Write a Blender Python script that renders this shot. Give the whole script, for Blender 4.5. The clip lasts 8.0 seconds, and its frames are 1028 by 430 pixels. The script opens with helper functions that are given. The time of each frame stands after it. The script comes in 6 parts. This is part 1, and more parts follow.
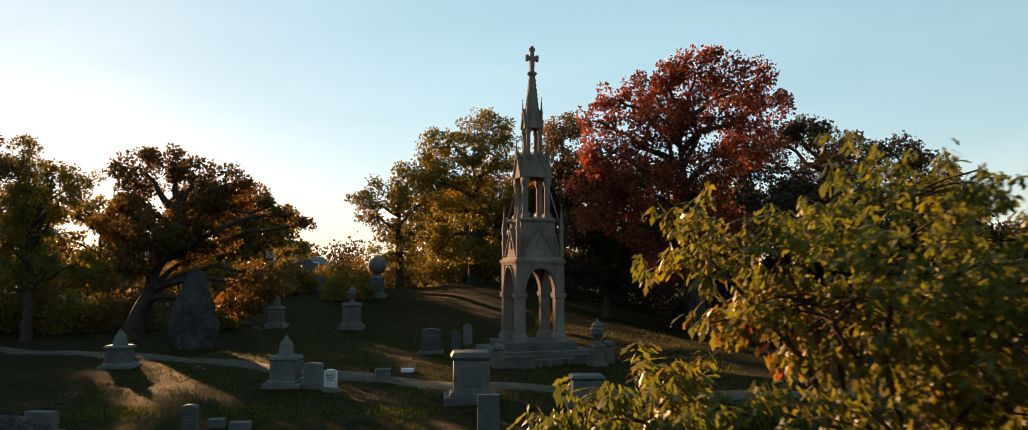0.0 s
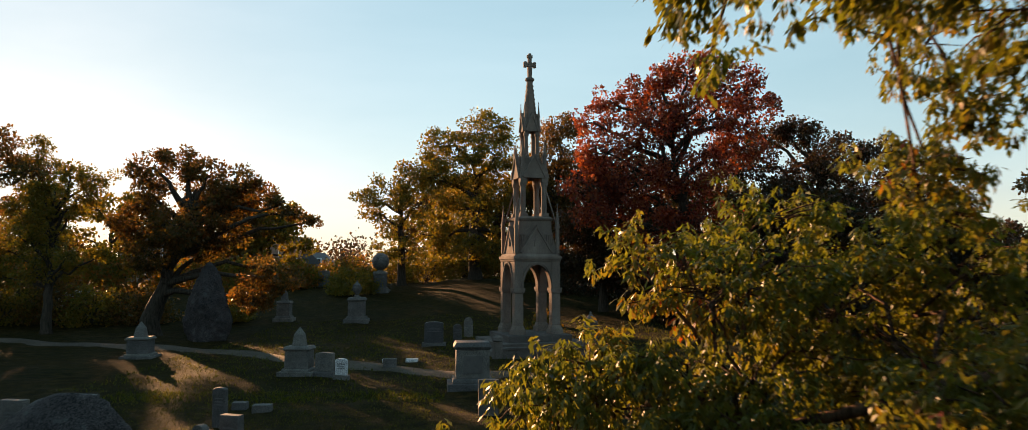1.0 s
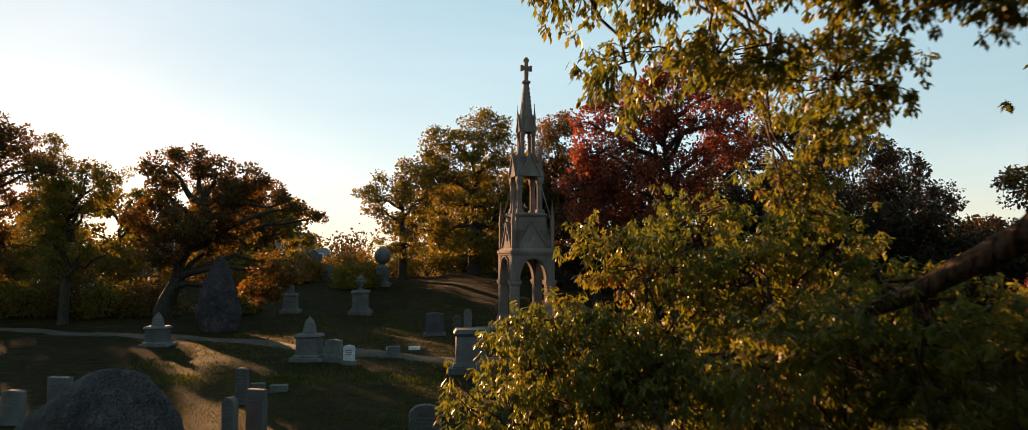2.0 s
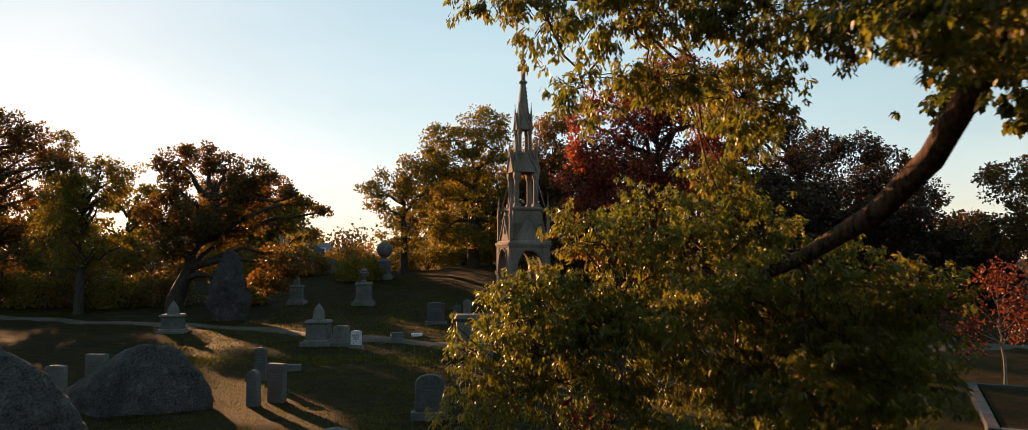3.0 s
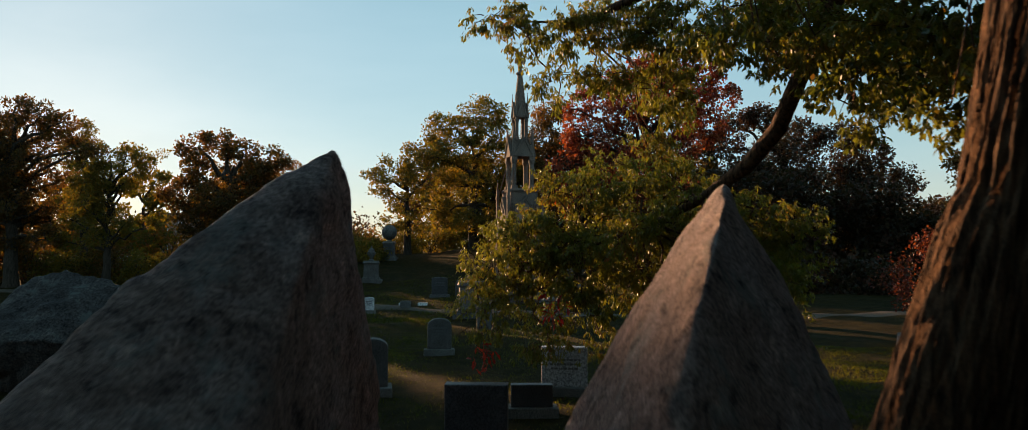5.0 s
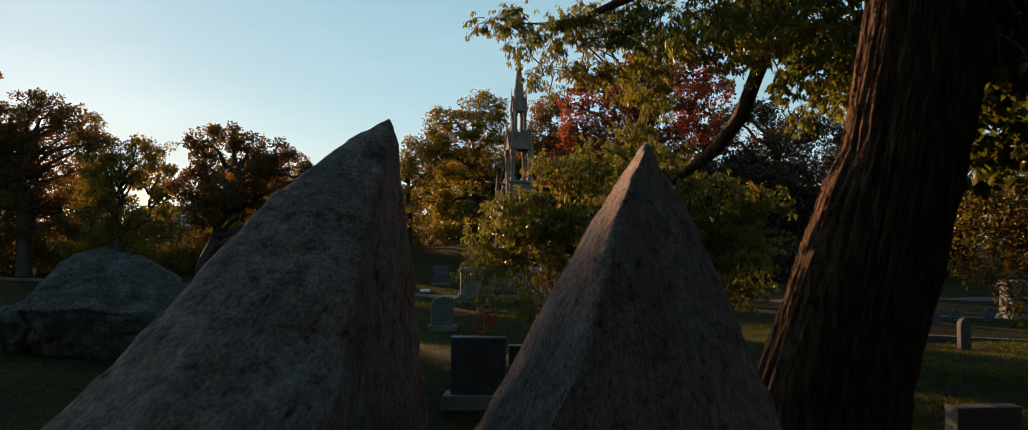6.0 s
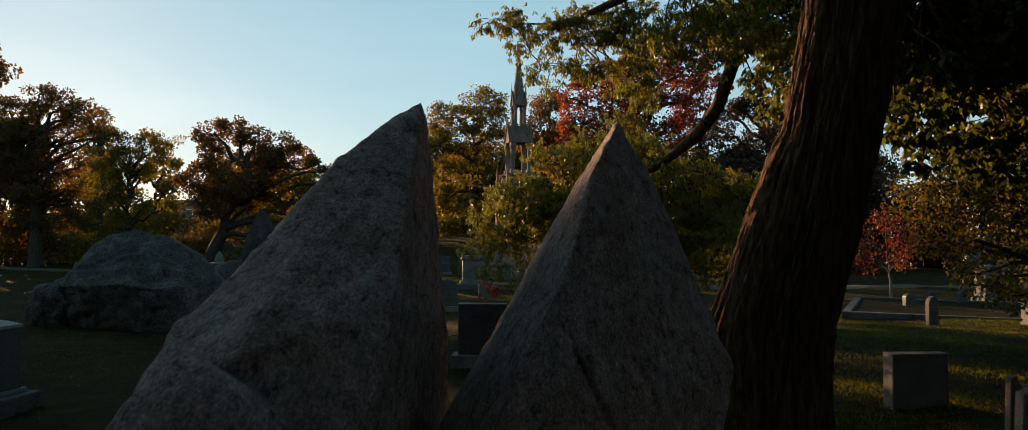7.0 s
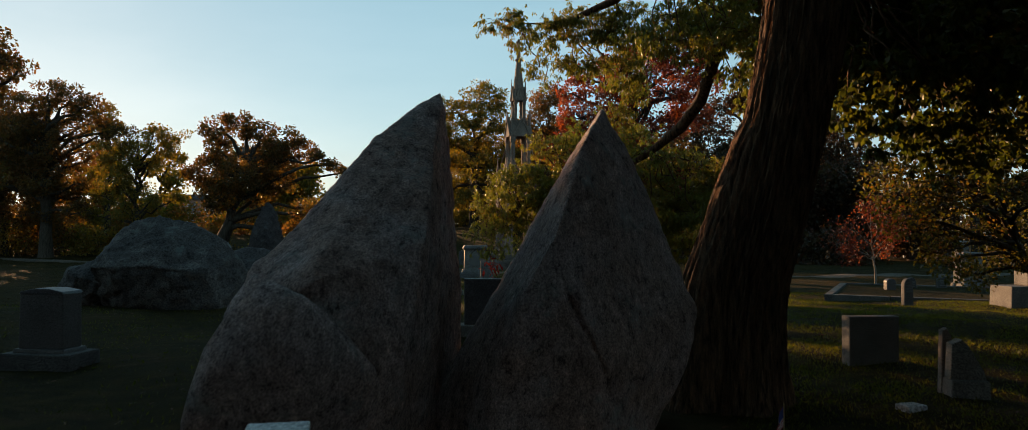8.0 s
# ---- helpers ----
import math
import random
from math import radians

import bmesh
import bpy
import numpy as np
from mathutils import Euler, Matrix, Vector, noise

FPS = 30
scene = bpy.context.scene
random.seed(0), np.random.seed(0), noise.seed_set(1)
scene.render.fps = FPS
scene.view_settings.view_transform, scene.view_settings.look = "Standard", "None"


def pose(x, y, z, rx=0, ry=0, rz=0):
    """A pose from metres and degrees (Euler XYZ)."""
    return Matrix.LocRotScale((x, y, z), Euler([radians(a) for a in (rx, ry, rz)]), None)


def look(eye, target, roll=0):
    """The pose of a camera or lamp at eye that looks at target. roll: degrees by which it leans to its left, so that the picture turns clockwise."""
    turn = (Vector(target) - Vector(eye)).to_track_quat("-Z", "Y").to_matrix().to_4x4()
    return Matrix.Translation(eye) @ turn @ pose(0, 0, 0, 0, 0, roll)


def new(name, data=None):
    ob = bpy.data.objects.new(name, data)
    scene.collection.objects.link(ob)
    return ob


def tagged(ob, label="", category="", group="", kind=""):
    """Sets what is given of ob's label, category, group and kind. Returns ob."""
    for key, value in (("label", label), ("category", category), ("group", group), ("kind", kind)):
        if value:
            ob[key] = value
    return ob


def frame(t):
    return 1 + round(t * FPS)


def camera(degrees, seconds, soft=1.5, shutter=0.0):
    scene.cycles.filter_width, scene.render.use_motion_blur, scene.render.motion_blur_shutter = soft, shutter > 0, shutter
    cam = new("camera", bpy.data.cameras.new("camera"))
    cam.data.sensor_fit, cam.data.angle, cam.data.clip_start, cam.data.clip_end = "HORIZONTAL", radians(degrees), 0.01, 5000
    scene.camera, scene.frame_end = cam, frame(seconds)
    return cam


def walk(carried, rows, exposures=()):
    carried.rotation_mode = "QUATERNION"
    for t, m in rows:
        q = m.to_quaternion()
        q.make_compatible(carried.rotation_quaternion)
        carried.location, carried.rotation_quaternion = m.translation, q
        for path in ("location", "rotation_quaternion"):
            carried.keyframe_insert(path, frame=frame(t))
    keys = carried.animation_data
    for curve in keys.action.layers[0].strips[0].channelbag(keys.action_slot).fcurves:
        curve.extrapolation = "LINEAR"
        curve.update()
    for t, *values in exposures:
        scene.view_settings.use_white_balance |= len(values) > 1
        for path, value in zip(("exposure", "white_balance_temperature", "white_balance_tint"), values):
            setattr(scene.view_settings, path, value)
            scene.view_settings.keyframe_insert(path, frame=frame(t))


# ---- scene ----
cam = camera(67.1, 8.0, soft=0.8, shutter=0.5)
METRES, EYE, TILT, LEAN, TURN = 13.0, 3.9, 4.0, 0.0, 0.0
ROWS = [
    (0.0, 0.0, 0.0, 0.0, 0.0, 0.0, 0.0),
    (0.5, 0.0013, -0.0681, 0.0064, -0.0, -0.17, -0.01),
    (1.0, 0.0044, -0.1404, 0.0121, -0.02, -0.33, -0.03),
    (1.5, 0.0091, -0.2124, 0.0145, -0.03, -0.49, -0.06),
    (3.0, 0.0213, -0.4239, 0.0075, -0.09, -0.92, -0.1),
    (3.5, 0.0242, -0.4923, -0.0009, -0.1, -1.07, -0.11),
    (4.0, 0.0256, -0.559, -0.0092, -0.11, -1.26, -0.13),
    (4.5, 0.0266, -0.6229, -0.0178, -0.12, -1.46, -0.07),
    (5.0, 0.0287, -0.6835, -0.0271, -0.14, -1.63, -0.12),
    (6.5, 0.0315, -0.8501, -0.0523, -0.18, -2.14, -0.22),
    (7.0, 0.0298, -0.8997, -0.0597, -0.2, -2.3, -0.23),
    (7.5, 0.0285, -0.9469, -0.0667, -0.23, -2.47, -0.23),
    (8.0, 0.0273, -0.9927, -0.073, -0.24, -2.61, -0.23),
]
EXPOSURES = [(0.0, 1.32, 8000, 28), (3.2, 1.35, 8600, 34), (4.0, 1.18, 7800, 24), (4.5, 1.06, 7550, 22), (5.2, 0.98, 7450, 21), (8.0, 1.0, 7450, 21)]
walk(cam, [(t, pose(0, 0, EYE, TILT, LEAN, TURN) @ pose(METRES * x, METRES * y, METRES * z, 90 + pitch, roll, yaw)) for t, x, y, z, yaw, pitch, roll in ROWS], EXPOSURES)

# ---- sky and sun: low autumn sun ahead and to one side ----
SUN_EL, SUN_AZ = 9.0, -32.2            # degrees; azimuth from +y towards +x
world = bpy.data.worlds.new("sky")
scene.world = world
world.use_nodes = True
wn = world.node_tree.nodes
wl = world.node_tree.links
sky = wn.new("ShaderNodeTexSky")
sky.sky_type = "NISHITA"
sky.sun_disc = False
sky.sun_elevation = radians(SUN_EL)
sky.sun_rotation = radians(SUN_AZ)
sky.air_density, sky.dust_density, sky.ozone_density = 1.0, 0.15, 3.0
wn["Background"].inputs["Strength"].default_value = 0.19
haze = wn.new("ShaderNodeGamma")             # thin high haze evens the sky out
haze.inputs["Gamma"].default_value = 0.42
clear = wn.new("ShaderNodeHueSaturation")     # the clear air away from the sun is a deep cyan
clear.inputs["Hue"].default_value, clear.inputs["Saturation"].default_value = 0.478, 1.2
wl.new(sky.outputs["Color"], clear.inputs["Color"])
wl.new(clear.outputs["Color"], haze.inputs["Color"])
tone = wn.new("ShaderNodeMix")
tone.data_type, tone.blend_type = "RGBA", "MULTIPLY"
tone.inputs["Factor"].default_value, tone.inputs["B"].default_value = 1.0, (0.83, 1.02, 1.085, 1)
wl.new(haze.outputs["Color"], tone.inputs["A"])
veil = wn.new("ShaderNodeTexNoise")            # faint wisps of high cloud
veil.inputs["Scale"].default_value, veil.inputs["Detail"].default_value, veil.inputs["Roughness"].default_value = 2.2, 5, 0.55
drift = wn.new("ShaderNodeMapping")
drift.inputs["Rotation"].default_value, drift.inputs["Scale"].default_value = (0.3, 0.4, 0.5), (0.5, 2.2, 3.0)
wl.new(wn.new("ShaderNodeTexCoord").outputs["Generated"], drift.inputs["Vector"])
wl.new(drift.outputs["Vector"], veil.inputs["Vector"])
wisp = wn.new("ShaderNodeValToRGB")
wisp.color_ramp.elements[0].position, wisp.color_ramp.elements[0].color = 0.4, (0.96, 0.975, 0.98, 1)
wisp.color_ramp.elements[1].position, wisp.color_ramp.elements[1].color = 0.68, (1.1, 1.06, 1.05, 1)
wl.new(veil.outputs["Fac"], wisp.inputs["Fac"])
cloud = wn.new("ShaderNodeMix")
cloud.data_type, cloud.blend_type = "RGBA", "MULTIPLY"
cloud.inputs["Factor"].default_value = 1.0
wl.new(tone.outputs["Result"], cloud.inputs["A"])
wl.new(wisp.outputs["Color"], cloud.inputs["B"])
wl.new(cloud.outputs["Result"], wn["Background"].inputs["Color"])
sun_dir = Vector((math.sin(radians(SUN_AZ)) * math.cos(radians(SUN_EL)), math.cos(radians(SUN_AZ)) * math.cos(radians(SUN_EL)), math.sin(radians(SUN_EL))))
sun = new("sun", bpy.data.lights.new("sun", "SUN"))
sun.data.energy, sun.data.angle, sun.data.color = 5.0, radians(0.6), (1.0, 0.64, 0.34)
sun.matrix_world = look(sun_dir * 100, (0, 0, 0))

# ---- materials ----


def material(name):
    m = bpy.data.materials.new(name)
    m.use_nodes = True
    nt = m.node_tree
    return m, nt, nt.nodes, nt.links, nt.nodes["Principled BSDF"]


def ramp(nodes, stops):
    r = nodes.new("ShaderNodeValToRGB")
    e = r.color_ramp.elements
    while len(e) < len(stops):
        e.new(0.5)
    for el, (p, c) in zip(e, stops):
        el.position, el.color = p, (*c, 1)
    return r


def noise_tex(nodes, links, coord, scale, detail=6, rough=0.6, stretch=None):
    n = nodes.new("ShaderNodeTexNoise")
    n.inputs["Scale"].default_value, n.inputs["Detail"].default_value, n.inputs["Roughness"].default_value = scale, detail, rough
    if stretch:
        mp = nodes.new("ShaderNodeMapping")
        mp.inputs["Scale"].default_value = stretch
        links.new(coord, mp.inputs["Vector"])
        coord = mp.outputs["Vector"]
    links.new(coord, n.inputs["Vector"])
    return n


def mix_rgb(nodes, links, kind, fac, a, b):
    mx = nodes.new("ShaderNodeMix")
    mx.data_type, mx.blend_type = "RGBA", kind
    for sock, v in ((mx.inputs["Factor"], fac), (mx.inputs["A"], a), (mx.inputs["B"], b)):
        if isinstance(v, (int, float)):
            sock.default_value = v
        elif isinstance(v, tuple):
            sock.default_value = (*v, 1)
        else:
            links.new(v, sock)
    return mx.outputs["Result"]


def stone_material(name, stops, speck=60.0, blotch=1.5, rough=0.85, bump=0.4, dist=0.01, lichen=None, stretch=None, vary=True, mottle=0.0):
    """Granite-like: fine specks, broad stains, relief at two scales."""
    m, nt, nodes, links, bsdf = material(name)
    co = nodes.new("ShaderNodeTexCoord").outputs["Object"]
    broad = noise_tex(nodes, links, co, blotch, 8, 0.62, stretch)
    fine = noise_tex(nodes, links, co, speck, 3, 0.7)
    r = ramp(nodes, stops)
    links.new(broad.outputs["Fac"], r.inputs["Fac"])
    f = ramp(nodes, [(0.36, (0.38, 0.38, 0.39)), (0.5, (1.0, 1.0, 1.0)), (0.64, (1.65, 1.62, 1.58))])
    links.new(fine.outputs["Fac"], f.inputs["Fac"])
    col = mix_rgb(nodes, links, "MULTIPLY", 1.0, r.outputs["Color"], f.outputs["Color"])
    if mottle:
        mo = noise_tex(nodes, links, co, mottle, 9, 0.75)
        mr = ramp(nodes, [(0.34, (0.3, 0.3, 0.32)), (0.42, (0.88, 0.88, 0.88)), (0.55, (1.05, 1.05, 1.04)), (0.64, (1.65, 1.62, 1.58))])
        links.new(mo.outputs["Fac"], mr.inputs["Fac"])
        col = mix_rgb(nodes, links, "MULTIPLY", 1.0, col, mr.outputs["Color"])
    if lichen:
        ln = noise_tex(nodes, links, co, 3.1, 9, 0.7)
        lr = ramp(nodes, [(0.56, (0, 0, 0)), (0.66, (1, 1, 1))])
        links.new(ln.outputs["Fac"], lr.inputs["Fac"])
        col = mix_rgb(nodes, links, "MIX", lr.outputs["Color"], col, lichen)
    if vary:
        info = nodes.new("ShaderNodeObjectInfo")
        vr = ramp(nodes, [(0, (0.75, 0.75, 0.78)), (1, (1.2, 1.18, 1.12))])
        links.new(info.outputs["Random"], vr.inputs["Fac"])
        col = mix_rgb(nodes, links, "MULTIPLY", 1.0, col, vr.outputs["Color"])
    links.new(col, bsdf.inputs["Base Color"])
    bsdf.inputs["Roughness"].default_value = rough
    bsdf.inputs["Specular IOR Level"].default_value = 0.15 if rough > 0.7 else 0.4
    mid = noise_tex(nodes, links, co, speck * 0.3, 8, 0.7)
    bp = nodes.new("ShaderNodeBump")
    bp.inputs["Strength"].default_value, bp.inputs["Distance"].default_value = bump, dist
    links.new(mid.outputs["Fac"], bp.inputs["Height"])
    links.new(bp.outputs["Normal"], bsdf.inputs["Normal"])
    return m


def leaf_material(name, stops, patch=0.6, through_light=0.5, gloss=0.45, single=False):
    """Thin leaves: every leaf its own shade, patches of turned colour, light passing through."""
    m, nt, nodes, links, bsdf = material(name)
    own = nodes.new("ShaderNodeObjectInfo").outputs["Random"] if single else nodes.new("ShaderNodeNewGeometry").outputs["Random Per Island"]
    co = nodes.new("ShaderNodeTexCoord").outputs["Object"]
    patchy = noise_tex(nodes, links, co, patch, 3, 0.6)
    mth = nodes.new("ShaderNodeMath")
    mth.operation = "MULTIPLY_ADD"
    mth.inputs[1].default_value, mth.inputs[2].default_value = 0.5, -0.25
    links.new(own, mth.inputs[0])
    add = nodes.new("ShaderNodeMath")
    add.operation = "ADD"
    links.new(mth.outputs[0], add.inputs[0])
    links.new(patchy.outputs["Fac"], add.inputs[1])
    r = ramp(nodes, stops)
    links.new(add.outputs[0], r.inputs["Fac"])
    links.new(r.outputs["Color"], bsdf.inputs["Base Color"])
    bsdf.inputs["Roughness"].default_value = gloss
    bsdf.inputs["Specular IOR Level"].default_value = 0.45 if gloss < 0.4 else 0.15
    tr = nodes.new("ShaderNodeBsdfTranslucent")
    lift = mix_rgb(nodes, links, "MULTIPLY", 1.0, r.outputs["Color"], (2.2, 2.2, 0.85))
    links.new(lift, tr.inputs["Color"])
    mx = nodes.new("ShaderNodeMixShader")
    mx.inputs["Fac"].default_value = through_light
    links.new(bsdf.outputs[0], mx.inputs[1])
    links.new(tr.outputs[0], mx.inputs[2])
    links.new(mx.outputs[0], nodes["Material Output"].inputs["Surface"])
    return m


def bark_material(name, dark, light, scale=5.0, bump=0.9):
    m, nt, nodes, links, bsdf = material(name)
    co = nodes.new("ShaderNodeTexCoord").outputs["Object"]
    ridge = noise_tex(nodes, links, co, scale, 8, 0.65, (4.5, 4.5, 0.55))
    fine = noise_tex(nodes, links, co, scale * 9, 4, 0.6)
    r = ramp(nodes, [(0.35, dark), (0.62, light)])
    links.new(ridge.outputs["Fac"], r.inputs["Fac"])
    f = ramp(nodes, [(0.3, (0.7, 0.7, 0.7)), (0.7, (1.2, 1.2, 1.2))])
    links.new(fine.outputs["Fac"], f.inputs["Fac"])
    links.new(mix_rgb(nodes, links, "MULTIPLY", 1.0, r.outputs["Color"], f.outputs["Color"]), bsdf.inputs["Base Color"])
    bsdf.inputs["Roughness"].default_value = 0.9
    bsdf.inputs["Specular IOR Level"].default_value = 0.1
    bp = nodes.new("ShaderNodeBump")
    bp.inputs["Strength"].default_value, bp.inputs["Distance"].default_value = bump, 0.04
    links.new(ridge.outputs["Fac"], bp.inputs["Height"])
    links.new(bp.outputs["Normal"], bsdf.inputs["Normal"])
    return m


def plain_material(name, colour, rough=0.7, vary=0.2, scale=8.0):
    m, nt, nodes, links, bsdf = material(name)
    co = nodes.new("ShaderNodeTexCoord").outputs["Object"]
    n = noise_tex(nodes, links, co, scale)
    r = ramp(nodes, [(0.3, tuple(c * (1 - vary) for c in colour)), (0.7, tuple(min(1, c * (1 + vary)) for c in colour))])
    links.new(n.outputs["Fac"], r.inputs["Fac"])
    links.new(r.outputs["Color"], bsdf.inputs["Base Color"])
    bsdf.inputs["Roughness"].default_value = rough
    return m


def boulder_material(name):
    """Weathered coarse granite: brown and grey stains, dark pits and crystals, pale lichen, run-down streaks."""
    m, nt, nodes, links, bsdf = material(name)
    co = nodes.new("ShaderNodeTexCoord").outputs["Object"]
    broad = noise_tex(nodes, links, co, 1.1, 7, 0.62)
    r = ramp(nodes, [(0.3, (0.275, 0.17, 0.14)), (0.46, (0.365, 0.25, 0.222)), (0.56, (0.39, 0.29, 0.278)), (0.72, (0.45, 0.355, 0.335))])
    links.new(broad.outputs["Fac"], r.inputs["Fac"])
    col = r.outputs["Color"]
    streak = noise_tex(nodes, links, co, 5.0, 6, 0.7, (3.2, 3.2, 0.5))
    sr = ramp(nodes, [(0.38, (0.62, 0.6, 0.62)), (0.52, (1, 1, 1)), (0.66, (1.3, 1.27, 1.24))])
    links.new(streak.outputs["Fac"], sr.inputs["Fac"])
    col = mix_rgb(nodes, links, "MULTIPLY", 0.5, col, sr.outputs["Color"])
    clot = noise_tex(nodes, links, co, 13.0, 9, 0.78, (1.0, 1.0, 0.8))
    cr = ramp(nodes, [(0.38, (0.16, 0.15, 0.17)), (0.45, (0.78, 0.78, 0.78)), (0.56, (1.05, 1.04, 1.03)), (0.66, (1.7, 1.66, 1.6))])
    links.new(clot.outputs["Fac"], cr.inputs["Fac"])
    col = mix_rgb(nodes, links, "MULTIPLY", 0.85, col, cr.outputs["Color"])
    grain = noise_tex(nodes, links, co, 62.0, 3, 0.7)
    gr = ramp(nodes, [(0.36, (0.42, 0.42, 0.44)), (0.5, (1, 1, 1)), (0.64, (1.6, 1.57, 1.53))])
    links.new(grain.outputs["Fac"], gr.inputs["Fac"])
    col = mix_rgb(nodes, links, "MULTIPLY", 0.8, col, gr.outputs["Color"])
    ln = noise_tex(nodes, links, co, 2.3, 10, 0.74)
    lr = ramp(nodes, [(0.55, (0, 0, 0)), (0.62, (0.7, 0.7, 0.7))])
    links.new(ln.outputs["Fac"], lr.inputs["Fac"])
    crust = mix_rgb(nodes, links, "MULTIPLY", 1.0, (0.27, 0.27, 0.258), cr.outputs["Color"])
    col = mix_rgb(nodes, links, "MIX", lr.outputs["Color"], col, crust)
    links.new(col, bsdf.inputs["Base Color"])
    bsdf.inputs["Roughness"].default_value = 0.88
    bsdf.inputs["Specular IOR Level"].default_value = 0.2
    b1 = nodes.new("ShaderNodeBump")
    b1.inputs["Strength"].default_value, b1.inputs["Distance"].default_value = 0.9, 0.06
    links.new(clot.outputs["Fac"], b1.inputs["Height"])
    b2 = nodes.new("ShaderNodeBump")
    b2.inputs["Strength"].default_value, b2.inputs["Distance"].default_value = 0.7, 0.015
    links.new(grain.outputs["Fac"], b2.inputs["Height"])
    links.new(b1.outputs["Normal"], b2.inputs["Normal"])
    links.new(b2.outputs["Normal"], bsdf.inputs["Normal"])
    return m


